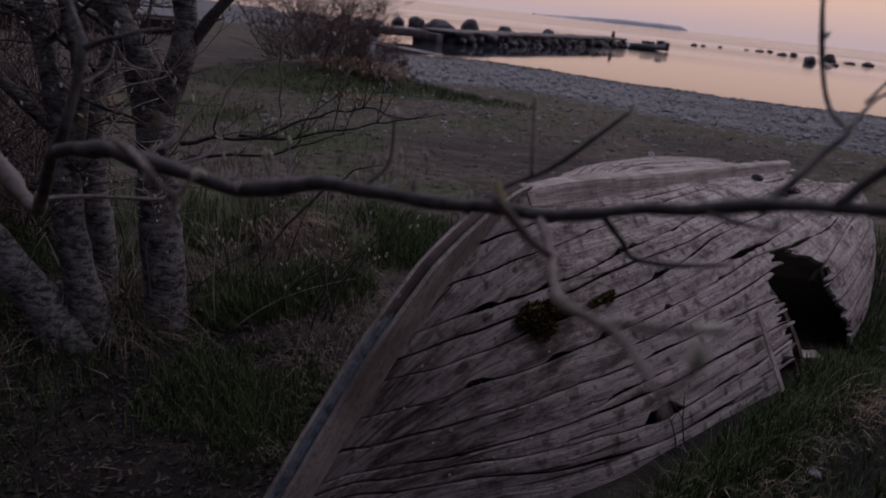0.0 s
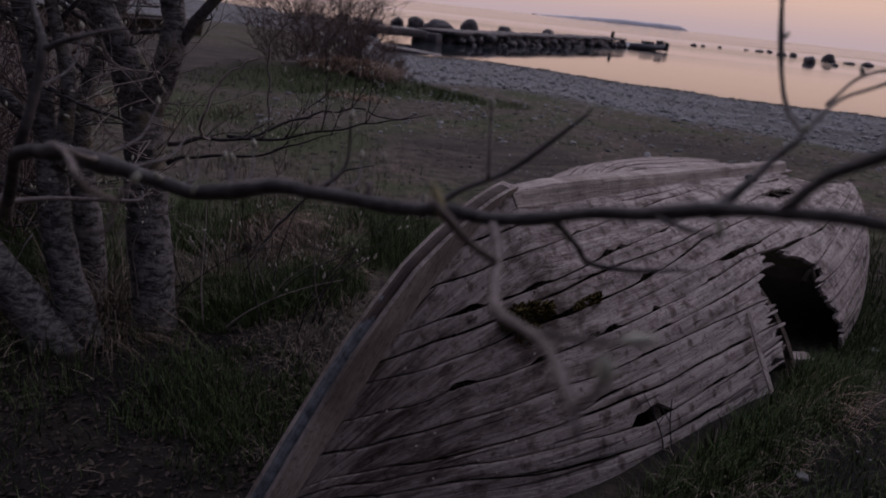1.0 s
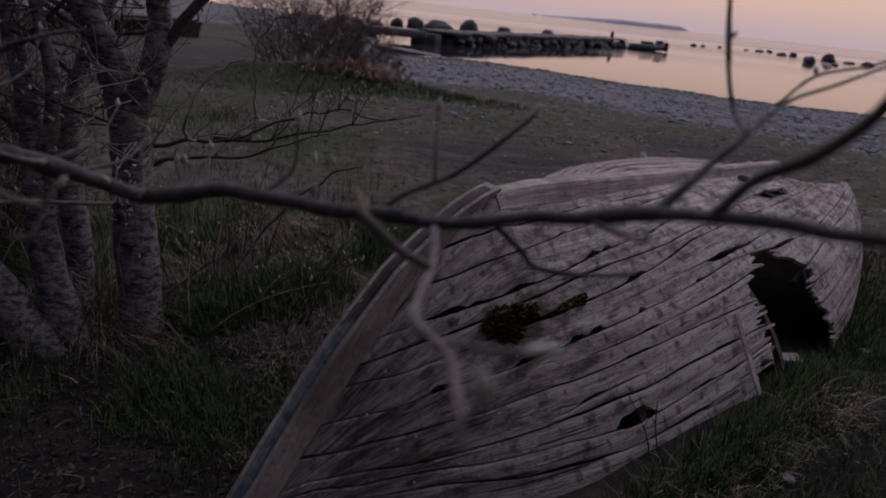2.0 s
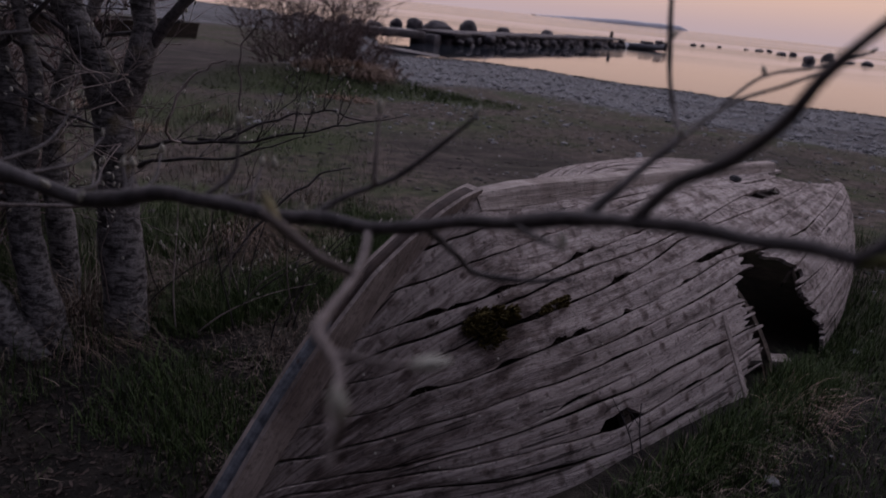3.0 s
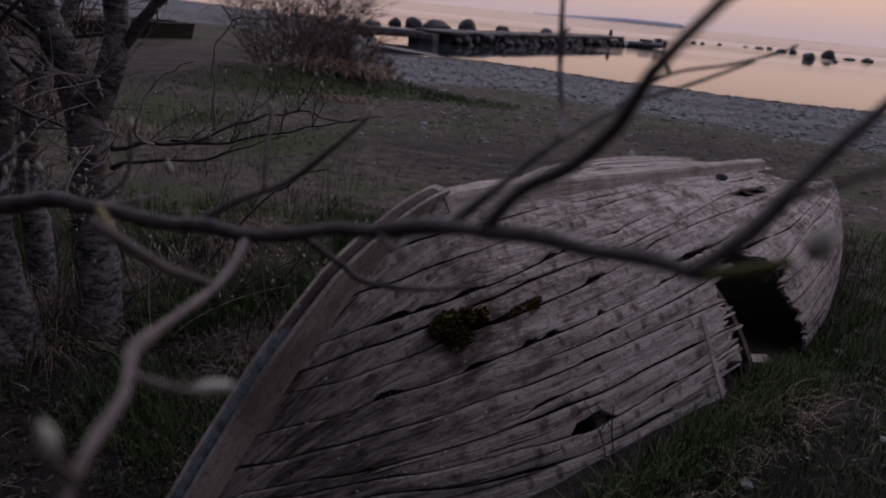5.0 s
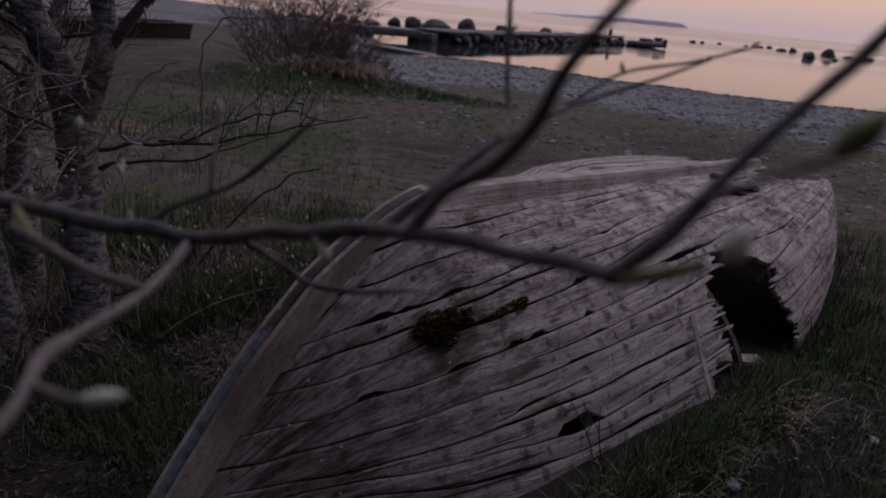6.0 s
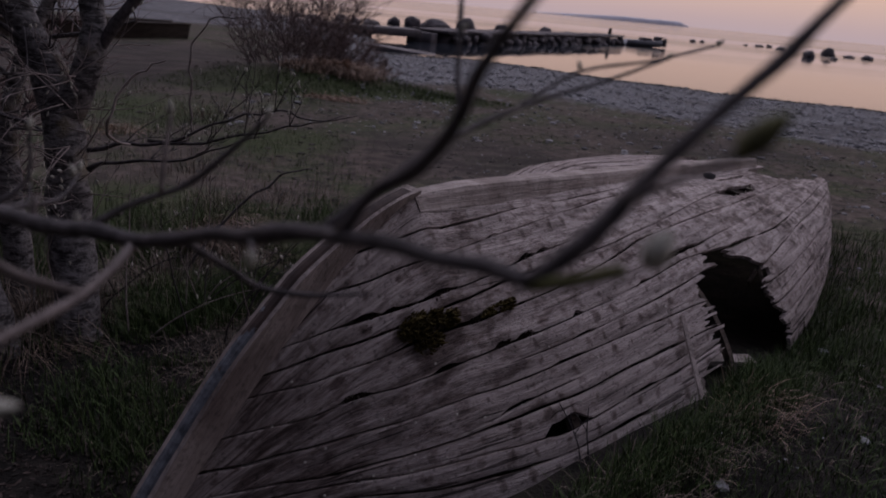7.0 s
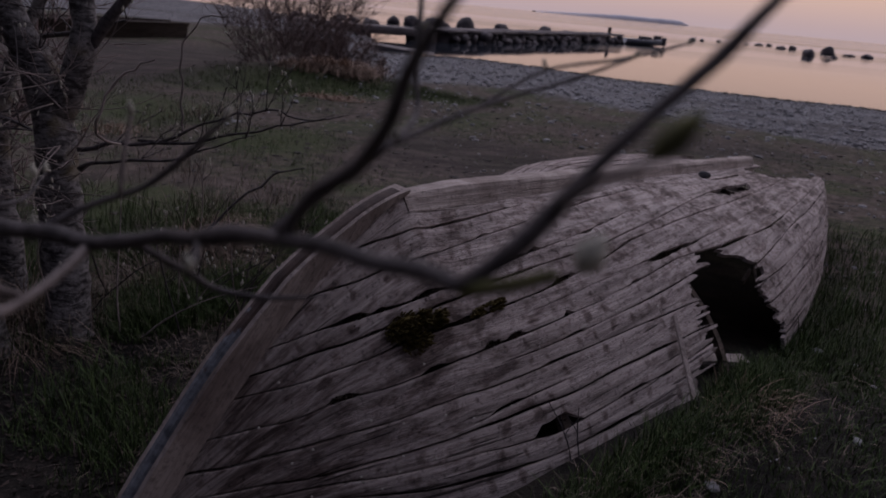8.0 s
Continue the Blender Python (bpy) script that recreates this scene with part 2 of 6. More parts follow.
def two_tone(name, a, c, scale, rough=0.85, height=0.4, dist=0.01, spec=0.25, stretch=(1, 1, 1), per=False):
    """A plain natural surface in two tones at two scales."""
    m, n, l, b = material(name, rough, spec)
    co = mapped(n, l, stretch)
    big = noise_tex(n, l, co, scale, 6, 0.62)
    small = noise_tex(n, l, co, scale * 9, 4, 0.6)
    col = ramp_of(n, l, big, [(0.33, a), (0.66, c)])
    col = mix(n, l, "MULTIPLY", 0.6, col, ramp_of(n, l, small, [(0.3, grey(0.5)), (0.62, grey(1.0))]))
    if per:
        isl = n.new("ShaderNodeNewGeometry").outputs["Random Per Island"]
        col = mix(n, l, "MULTIPLY", 0.85, col, ramp_of(n, l, isl, [(0.0, grey(0.35)), (1.0, grey(1.0))]))
    l.new(col, b.inputs["Base Color"])
    bump(n, l, b, maths(n, l, "ADD", big, maths(n, l, "MULTIPLY", small, 0.5)), height, dist)
    return m


def blade_material(name, low, high, rough=0.7):
    """Leaves and blades, each of its own tone."""
    m, n, l, b = material(name, rough, 0.25)
    isl = n.new("ShaderNodeNewGeometry").outputs["Random Per Island"]
    col = ramp_of(n, l, isl, [(0.0, low), (1.0, high)])
    l.new(col, b.inputs["Base Color"])
    return m


PLANK = planking("bare_weathered_planking", (0.585, 0.505, 0.49), (0.205, 0.171, 0.165))
KEELWOOD = weathered_wood("bare_weathered_keel", (0.60, 0.52, 0.49), (0.38, 0.325, 0.305), checks=0.4)
# darker wood for the ribs and the plank ends in the hole
RIBWOOD = weathered_wood("dark_rib_wood", (0.16, 0.12, 0.10), (0.05, 0.04, 0.035))
STEMWOOD = weathered_wood("brown_stem_wood", (0.46, 0.39, 0.365), (0.30, 0.25, 0.235), turn=56.0, checks=0.12)


def flaked_paint():
    """Old dark stain on the upper stem, blue-grey paint still holding lower down."""
    m, n, l, b = material("flaked_blue_grey_paint", 0.75, 0.25)
    co = mapped(n, l, (1, 1, 1))
    sep = n.new("ShaderNodeSeparateXYZ")
    l.new(co, sep.inputs[0])
    wood = ramp_of(n, l, noise_tex(n, l, co, 14.0, 5), [(0.35, (0.032, 0.022, 0.021)), (0.65, (0.075, 0.050, 0.045))])
    paint = ramp_of(n, l, noise_tex(n, l, co, 30.0, 5, 0.7), [(0.35, (0.045, 0.049, 0.06)), (0.62, (0.145, 0.153, 0.178))])
    hold = maths(n, l, "ADD", maths(n, l, "MULTIPLY", maths(n, l, "SUBTRACT", sep.outputs["Z"], 0.13), -1.22), maths(n, l, "MULTIPLY", noise_tex(n, l, co, 16.0, 5, 0.7), 1.1))
    l.new(mix(n, l, "MIX", ramp_of(n, l, hold, [(-0.0, grey(0)), (0.06, grey(1.0))]), wood, paint), b.inputs["Base Color"])
    bump(n, l, b, noise_tex(n, l, co, 60.0, 4), 0.5, 0.004)
    return m


PAINTED = flaked_paint()
ALDER = bark("mottled_grey_bark", (0.225, 0.207, 0.209), (0.034, 0.029, 0.031), 1.0)
TWIG = two_tone("dark_twig_bark", (0.026, 0.022, 0.025), (0.115, 0.100, 0.105), 40.0, 0.7)
PALETWIG = two_tone("pale_twig_bark", (0.095, 0.076, 0.074), (0.205, 0.17, 0.163), 40.0, 0.7)
DEADTWIG = two_tone("bleached_dead_twig", (0.19, 0.155, 0.148), (0.36, 0.305, 0.29), 40.0, 0.7)
BUD = two_tone("downy_bud", (0.36, 0.345, 0.29), (0.60, 0.58, 0.50), 60.0, 0.8)
# ------------------------------------------------------------- ground, beach and sea
SEA = -0.85
SHORE = [(-60.0, 110.0), (-17.0, 74.0), (-9.5, 60.0), (-6.2, 50.0), (-4.7, 45.0), (-4.0, 37.5), (-3.4, 34.3), (0.5, 35.6), (2.8, 35.0), (6.7, 31.6), (10.5, 30.2), (15.6, 28.8), (40.0, 23.0), (90.0, 8.0)]


def shore_y(x):
    return lerp(x, [p[0] for p in SHORE], [p[1] for p in SHORE])


# grassy hummocks: centre, radius, height
MOUNDS = [(-0.96, 4.36, 0.30, 0.16), (1.62, 2.82, 0.28, 0.05), (0.62, 2.02, 0.22, 0.04), (0.90, 2.22, 0.22, 0.05), (1.16, 2.44, 0.2, 0.05), (1.36, 2.64, 0.16, 0.04), (-2.1, 13.2, 0.9, 0.22), (-0.9, 13.6, 0.8, 0.12), (-3.3, 13.3, 1.1, 0.25), (-0.42, 4.45, 0.3, 0.08), (-1.7, 10.9, 0.4, 0.07)]


def ground_z(x, y):
    """Height of the land: flat turf, falling over shingle to the sea."""
    d = shore_y(x) - y
    z = lerp(d, [-30, -6, 0, 6, 12, 18, 24, 30], [-3.2, -1.5, -0.85, -0.55, -0.32, -0.14, -0.02, 0.0])
    near = math.exp(-((y - 2.5) / 4.5) ** 2)
    z += near * lerp(x, [-6, -1.2, 0.2, 1.6, 3.0, 6], [-0.10, -0.08, -0.04, 0.05, 0.06, 0.0])
    z += sum(h * math.exp(-((x - a) ** 2 + (y - b) ** 2) / (r * r)) for a, b, r, h in MOUNDS)
    z += 0.05 * noise.noise(Vector((x * 0.45, y * 0.45, 0))) + 0.016 * noise.noise(Vector((x * 2.3, y * 2.3, 4)))
    return z


def axis(fine, coarse):
    a = [0.0]
    while a[-1] < coarse:
        a.append(a[-1] + max(fine, abs(a[-1]) * 0.05))
    return a


def ground_mesh():
    half = axis(0.09, 400.0)
    xs = [-v for v in half[:0:-1]] + half
    ys = [2.0 + v for v in ([-q for q in half[:0:-1]] + half)]
    verts = [(x, y, ground_z(x, y)) for y in ys for x in xs]
    w = len(xs)
    faces = [(j * w + i, j * w + i + 1, (j + 1) * w + i + 1, (j + 1) * w + i) for j in range(len(ys) - 1) for i in range(w - 1)]
    data = bpy.data.meshes.new("ground")
    data.from_pydata(verts, [], faces)
    data.polygons.foreach_set("use_smooth", [True] * len(faces))
    return data


def turf_material():
    """Thin turf, litter and bare soil near the trees, grey shingle towards the water."""
    m, n, l, b = material("turf_and_shingle", 0.92, 0.15)
    co = mapped(n, l, (1, 1, 1))
    geo = n.new("ShaderNodeAttribute")
    geo.attribute_name = "shingle"
    big = noise_tex(n, l, co, 0.75, 6, 0.68)
    mid = noise_tex(n, l, co, 7.0, 5, 0.65)
    small = noise_tex(n, l, co, 55.0, 4, 0.7)
    dry = ramp_of(n, l, mid, [(0.34, (0.040, 0.031, 0.028)), (0.5, (0.088, 0.069, 0.060)), (0.70, (0.165, 0.132, 0.112))])
    # leaf mould, kept near black so its colour also stands for tree shade
    shaded_mould = ramp_of(n, l, mid, [(0.32, (0.007, 0.006, 0.005)), (0.5, (0.012, 0.010, 0.009)), (0.68, (0.030, 0.024, 0.020))])
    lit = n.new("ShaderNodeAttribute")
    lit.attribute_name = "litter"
    green = ramp_of(n, l, mid, [(0.3, (0.020, 0.034, 0.012)), (0.7, (0.070, 0.092, 0.034))])
    turf = mix(n, l, "MIX", ramp_of(n, l, big, [(0.44, grey(0.0)), (0.60, grey(0.75))]), dry, green)
    lush = n.new("ShaderNodeAttribute")
    lush.attribute_name = "lush"
    turf = mix(n, l, "MIX", ramp_of(n, l, maths(n, l, "ADD", lush.outputs["Fac"], maths(n, l, "MULTIPLY", maths(n, l, "SUBTRACT", mid, 0.5), 0.8)), [(0.34, grey(0)), (0.72, grey(0.8))]), turf, ramp_of(n, l, small, [(0.3, (0.026, 0.040, 0.014)), (0.7, (0.072, 0.088, 0.034))]))
    earth = n.new("ShaderNodeAttribute")
    earth.attribute_name = "earth"
    bare = ramp_of(n, l, noise_tex(n, l, mapped(n, l, (0.5, 1.4, 1.0)), 2.2, 6, 0.65), [(0.34, (0.020, 0.016, 0.016)), (0.5, (0.047, 0.037, 0.036)), (0.68, (0.105, 0.083, 0.076))])
    turf = mix(n, l, "MIX", ramp_of(n, l, maths(n, l, "ADD", earth.outputs["Fac"], maths(n, l, "MULTIPLY", maths(n, l, "SUBTRACT", big, 0.5), 1.1)), [(0.34, grey(0)), (0.62, grey(0.85))]), turf, bare)
    turf = mix(n, l, "MIX", ramp_of(n, l, lit.outputs["Fac"], [(0.12, grey(0)), (0.5, grey(1.0))]), turf, shaded_mould)
    vor = node(n, "ShaderNodeTexVoronoi", Scale=14.0)
    l.new(co, vor.inputs["Vector"])
    pebble = ramp_of(n, l, vor.outputs["Color"], [(0.15, (0.17, 0.17, 0.19)), (0.5, (0.28, 0.28, 0.305)), (0.9, (0.42, 0.41, 0.425))])
    pebble = mix(n, l, "MULTIPLY", 0.8, pebble, ramp_of(n, l, vor.outputs["Distance"], [(0.25, grey(1.0)), (0.6, grey(0.25))]))
    wrack = noise_tex(n, l, mapped(n, l, (0.16, 0.9, 1.0)), 1.0, 4, 0.6, 0.6)
    pebble = mix(n, l, "MULTIPLY", 0.75, pebble, ramp_of(n, l, wrack, [(0.36, (0.30, 0.27, 0.26)), (0.50, grey(1.0))]))
    edge = maths(n, l, "ADD", geo.outputs["Fac"], maths(n, l, "MULTIPLY", maths(n, l, "SUBTRACT", mid, 0.5), 0.9))
    fac = ramp_of(n, l, edge, [(0.40, grey(0)), (0.62, grey(1.0))])
    col = mix(n, l, "MIX", fac, turf, pebble)
    col = mix(n, l, "MULTIPLY", 0.6, col, ramp_of(n, l, small, [(0.3, grey(0.45)), (0.6, grey(1.0))]))
    l.new(col, b.inputs["Base Color"])
    h = maths(n, l, "ADD", maths(n, l, "MULTIPLY", mid, 1.0), maths(n, l, "MULTIPLY", small, 0.5))
    bump(n, l, b, h, 0.7, 0.03)
    return m


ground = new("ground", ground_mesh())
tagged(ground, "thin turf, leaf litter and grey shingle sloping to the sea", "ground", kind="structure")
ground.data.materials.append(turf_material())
att = ground.data.attributes.new("shingle", "FLOAT", "POINT")
att.data.foreach_set("value", [lerp(shore_y(v.co.x) - v.co.y - 1.2 * noise.noise(Vector((v.co.x * 0.3, v.co.y * 0.3, 7))), [17.5, 21.5], [1.0, 0.0]) if v.co.x > -4 else lerp(v.co.y + 1.5 * noise.noise(Vector((v.co.x * 0.3, v.co.y * 0.3, 7))), [25.0, 31.0], [0.0, 1.0]) for v in ground.data.vertices])
# dark litter by trees and boat and under the hull, shade painted in
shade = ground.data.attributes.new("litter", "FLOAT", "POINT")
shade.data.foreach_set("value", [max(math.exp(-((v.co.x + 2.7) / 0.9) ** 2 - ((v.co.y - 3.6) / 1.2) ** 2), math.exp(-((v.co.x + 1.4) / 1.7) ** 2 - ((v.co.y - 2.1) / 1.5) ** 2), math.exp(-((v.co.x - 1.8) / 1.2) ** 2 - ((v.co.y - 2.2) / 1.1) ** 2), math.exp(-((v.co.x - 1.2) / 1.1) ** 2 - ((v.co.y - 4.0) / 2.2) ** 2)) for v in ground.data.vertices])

soil_att = ground.data.attributes.new("earth", "FLOAT", "POINT")
soil_att.data.foreach_set("value", [max(math.exp(-((v.co.x + 6.0) / 3.2) ** 2 - ((v.co.y - 14.0) / 5.0) ** 2), 0.8 * math.exp(-((v.co.x - 0.6) / 1.8) ** 2 - ((v.co.y - 8.0) / 1.8) ** 2), 0.7 * math.exp(-((v.co.x - 3.6) / 2.5) ** 2 - ((v.co.y - 10.5) / 1.6) ** 2)) for v in ground.data.vertices])

LUSH = [(-1.9, 12.2, 1.1), (-0.6, 13.2, 1.0), (-3.3, 12.0, 1.2), (0.4, 12.9, 0.8), (-0.3, 4.6, 0.7), (-0.9, 3.6, 0.6), (-1.9, 3.4, 0.7), (-3.2, 9.2, 1.0), (-1.4, 8.0, 0.8), (-1.9, 5.4, 0.6), (-0.7, 2.65, 0.45)]
green_att = ground.data.attributes.new("lush", "FLOAT", "POINT")
green_att.data.foreach_set("value", [max(math.exp(-((v.co.x - x) ** 2 + (v.co.y - y) ** 2) / (r * r)) for x, y, r in LUSH) for v in ground.data.vertices])


def sea_material():
    m, n, l, b = material("calm_evening_sea", 0.06, 0.5)
    b.inputs["Base Color"].default_value = (0.03, 0.035, 0.045, 1)
    b.inputs["IOR"].default_value = 1.33
    co = mapped(n, l, (0.35, 1.0, 1.0))
    h = maths(n, l, "ADD", noise_tex(n, l, co, 0.7, 3), maths(n, l, "MULTIPLY", noise_tex(n, l, co, 4.0, 3), 0.25))
    bump(n, l, b, h, 0.05, 0.05)
    breeze = noise_tex(n, l, mapped(n, l, (0.004, 0.03, 1.0)), 1.0, 4, 0.6)
    l.new(ramp_of(n, l, breeze, [(0.42, grey(0.04)), (0.62, grey(0.20))]), b.inputs["Roughness"])
    return m


def sheet(name, x0, x1, y0, y1, z):
    bm = bmesh.new()
    n = 24
    g = [[bm.verts.new((x0 + (x1 - x0) * i / n, y0 + (y1 - y0) * j / n, z)) for i in range(n + 1)] for j in range(n + 1)]
    for j in range(n):
        for i in range(n):
            bm.faces.new((g[j][i], g[j][i + 1], g[j + 1][i + 1], g[j + 1][i]))
    return bm


thing("water", sheet("water", -4000, 4000, -300, 4600, SEA), sea_material(), "calm pale sea mirroring the pink evening sky", "sea", kind="structure")
# ------------------------------------------------------------- the overturned boat
# local axes: x along the keel from forefoot to stern, -y to the holed side, z up; the keel's front end stands KEEL_Z over the base
KEEL_Z = 0.95
LEN = 5.45
KEEL_END = 5.19
AX = Vector((0.5246, 0.8463, -0.0928)).normalized()
SIDE = AX.cross(Vector((0, 0, 1))).normalized()
UPV = SIDE.cross(AX)
BOAT_M = Matrix.Translation(Vector((0.248, 2.499, 0.917)) - UPV * KEEL_Z) @ Matrix((AX, -SIDE, UPV)).transposed().to_4x4()
STEM_S = [-0.97, -0.83, -0.69, -0.56, -0.38, -0.17, -0.05, 0.0]
STEM_H = [-1.04, -0.81, -0.60, -0.43, -0.235, -0.08, -0.022, -0.01]
ST = [-0.97, -0.65, -0.46, -0.35, -0.1, 0.27, 0.87, 1.9, 2.45, 3.2, 4.2, LEN]
BEAM = [0.0, 0.17, 0.33, 0.43, 0.64, 0.80, 0.94, 1.05, 1.055, 0.99, 0.83, 0.62]
SHEER = [-1.04, -1.01, -0.99, -0.97, -0.94, -0.87, -0.77, -0.64, -0.58, -0.53, -0.50, -0.50]
ROUND = [0.0, 0.1, 0.15, 0.15, 0.15, 0.25, 0.45, 1.0, 1.0, 1.0, 1.0, 1.0]
BOXY = [2.0, 2.0, 2.0, 2.0, 2.0, 2.0, 2.0, 2.0, 2.2, 3.0, 6.0, 12.0]
STRAKES = 14
# the seams between strakes: stations, and shares of the girth from keel to rail at them
SEAMS = [
    ([-0.05, 0.0, LEN], [0.0, 0.0, 0.0]),
    ([-0.33, -0.25, -0.10, 0.02, 0.18, 0.65, 2.5, LEN], [0.0, 0.057, 0.105, 0.118, 0.108, 0.087, 0.075, 0.075]),
    ([-0.50, -0.40, -0.24, -0.03, 0.11, 0.32, 0.7, 1.28, 2.5, LEN], [0.0, 0.076, 0.157, 0.199, 0.185, 0.169, 0.148, 0.122, 0.108, 0.12]),
    ([-0.60, -0.56, -0.45, -0.33, -0.17, -0.03, 0.25, 0.43, 0.8, 1.26, 1.74, 2.28, 2.91, LEN], [0.0, 0.05, 0.159, 0.23, 0.282, 0.30, 0.277, 0.26, 0.248, 0.233, 0.205, 0.184, 0.16, 0.17]),
    ([-0.645, -0.62, -0.56, -0.49, -0.35, -0.18, -0.03, 0.25, 0.55, 1.05, 1.46, 2.15, 2.7, 3.4, LEN], [0.0, 0.04, 0.142, 0.205, 0.286, 0.326, 0.338, 0.312, 0.303, 0.309, 0.302, 0.275, 0.258, 0.285, 0.30]),
    ([-0.69, -0.66, -0.59, -0.50, -0.42, -0.28, -0.01, 0.23, 0.52, 0.87, 1.18, 1.71, 2.12, 3.08, LEN], [0.0, 0.053, 0.182, 0.284, 0.338, 0.379, 0.404, 0.385, 0.379, 0.362, 0.338, 0.341, 0.35, 0.378, 0.40]),
    ([-0.72, -0.67, -0.55, -0.40, -0.20, 0.0, 0.39, 0.74, 1.15, 1.51, 2.13, 3.25, LEN], [0.0, 0.12, 0.30, 0.395, 0.435, 0.448, 0.427, 0.422, 0.426, 0.444, 0.452, 0.469, 0.528]),
    ([-0.75, -0.70, -0.64, -0.57, -0.51, -0.44, -0.37, -0.22, -0.05, 0.14, 0.49, 0.93, 1.39, 1.61, 1.8, 2.24, 2.6, 4.47, LEN], [0.0, 0.164, 0.274, 0.354, 0.412, 0.442, 0.455, 0.49, 0.499, 0.482, 0.479, 0.475, 0.471, 0.488, 0.52, 0.538, 0.56, 0.578, 0.60]),
    ([-0.79, -0.70, -0.55, -0.30, 0.0, 0.18, 0.44, 0.8, 1.26, 1.52, 1.95, 2.84, LEN], [0.0, 0.28, 0.45, 0.515, 0.535, 0.536, 0.539, 0.540, 0.545, 0.54, 0.64, 0.622, 0.655]),
    ([-0.83, -0.74, -0.67, -0.61, -0.49, -0.39, -0.24, 0.0, 0.41, 0.63, 0.86, 1.3, 1.85, 2.4, LEN], [0.0, 0.25, 0.405, 0.474, 0.539, 0.568, 0.588, 0.592, 0.588, 0.593, 0.602, 0.63, 0.70, 0.717, 0.735]),
    ([-0.86, -0.80, -0.65, -0.50, -0.30, -0.12, 0.0, 0.11, 0.26, 0.4, 1.0, 1.3, 1.9, LEN], [0.0, 0.28, 0.50, 0.615, 0.668, 0.682, 0.674, 0.655, 0.648, 0.648, 0.66, 0.675, 0.74, 0.77]),
    ([-0.88, -0.80, -0.65, -0.50, -0.40, -0.10, 0.2, 0.4, 0.66, 1.0, 1.25, 1.85, LEN], [0.0, 0.36, 0.57, 0.662, 0.688, 0.689, 0.684, 0.692, 0.687, 0.705, 0.715, 0.778, 0.80]),
    ([-0.91, -0.80, -0.60, -0.30, 0.0, 0.3, 0.6, 1.0, 1.3, 1.85, 2.34, LEN], [0.0, 0.45, 0.68, 0.745, 0.755, 0.775, 0.768, 0.776, 0.778, 0.836, 0.829, 0.86]),
    ([-0.94, -0.80, -0.60, -0.20, 0.25, 0.9, 1.3, 1.85, LEN], [0.0, 0.55, 0.75, 0.815, 0.832, 0.835, 0.845, 0.90, 0.93]),
    ([-0.96, -0.93, LEN], [0.0, 1.0, 1.0]),
]
# splits that opened within a plank: where they begin and end
SPLITS = {6: (0.36, 9.0), 8: (0.12, 9.0), 10: (-0.15, 0.44)}
PLANK_OF = [0, 1, 2, 3, 4, 5, 5, 7, 7, 9, 9, 11, 12, 13]


def seam(k, s):
    xs, ys = SEAMS[k]
    return sum(float(np.interp(s + d, xs, ys)) for d in (-0.04, -0.015, 0.0, 0.015, 0.04)) / 5


def opened(k, s):
    """1 where seam k stands open, 0 where the plank is still whole."""
    a, b = SPLITS.get(k, (-9.0, 9.0))
    return min(max((s - a) / 0.10, 0.0), 1.0) * min(max((b - s) / 0.10, 0.0), 1.0)


def top_h(s):
    return lerp(s, STEM_S, STEM_H) if s < 0 else -lerp(s, [0, 1, LEN], [0.018, 0.048, 0.080])


def heel(s):
    return radians(lerp(s, [0, 1.5, LEN], [8.0, 6.5, 0.0]))


def section(s, count=48):
    """Half a cross-section from the keel to the rail, as (out, height) at even steps along its length."""
    b, h0, w, m = (smooth_lerp(s, ST, BEAM) if s > -0.8 else lerp(s, ST, BEAM)), top_h(s), lerp(s, ST, ROUND), lerp(s, ST, BOXY)
    d = h0 - lerp(s, ST, SHEER)
    raw = []
    for i in range(81):
        v = i / 80
        a = v * math.pi / 2
        n = b * ((1 - w) * v + w * math.sin(a) ** (2 / m))
        h = h0 - d * ((1 - w) * v + w * (1 - math.cos(a) ** (2 / m)))
        raw.append((n, h))
    raw = np.array(raw)
    arc = np.concatenate([[0], np.cumsum(np.hypot(*np.diff(raw, axis=0).T))])
    if arc[-1] < 1e-6:
        arc = np.linspace(0, 1e-6, 81)
    q = np.linspace(0, arc[-1], count)
    return np.stack([np.interp(q, arc, raw[:, 0]), np.interp(q, arc, raw[:, 1])], 1), arc[-1]


GRID_S = np.linspace(-0.97, LEN, 140)
GRID = [section(float(s)) for s in GRID_S]
GRID_P = np.array([g[0] for g in GRID])
GRID_L = np.array([g[1] for g in GRID])
STEM_L = np.concatenate([[0], np.cumsum(np.hypot(np.diff(STEM_S[::-1]), np.diff(STEM_H[::-1])))])


def hull_raw(s, a):
    f = (s - GRID_S[0]) / (GRID_S[1] - GRID_S[0])
    i = int(min(max(f, 0), len(GRID_S) - 2))
    f = f - i
    g = min(max(a, 0), 1) * 47
    j = int(min(g, 46))
    g -= j
    p = (1 - f) * ((1 - g) * GRID_P[i, j] + g * GRID_P[i, j + 1]) + f * ((1 - g) * GRID_P[i + 1, j] + g * GRID_P[i + 1, j + 1])
    c, d = math.cos(heel(s)), math.sin(heel(s))
    return s, p[0], p[1], c, d


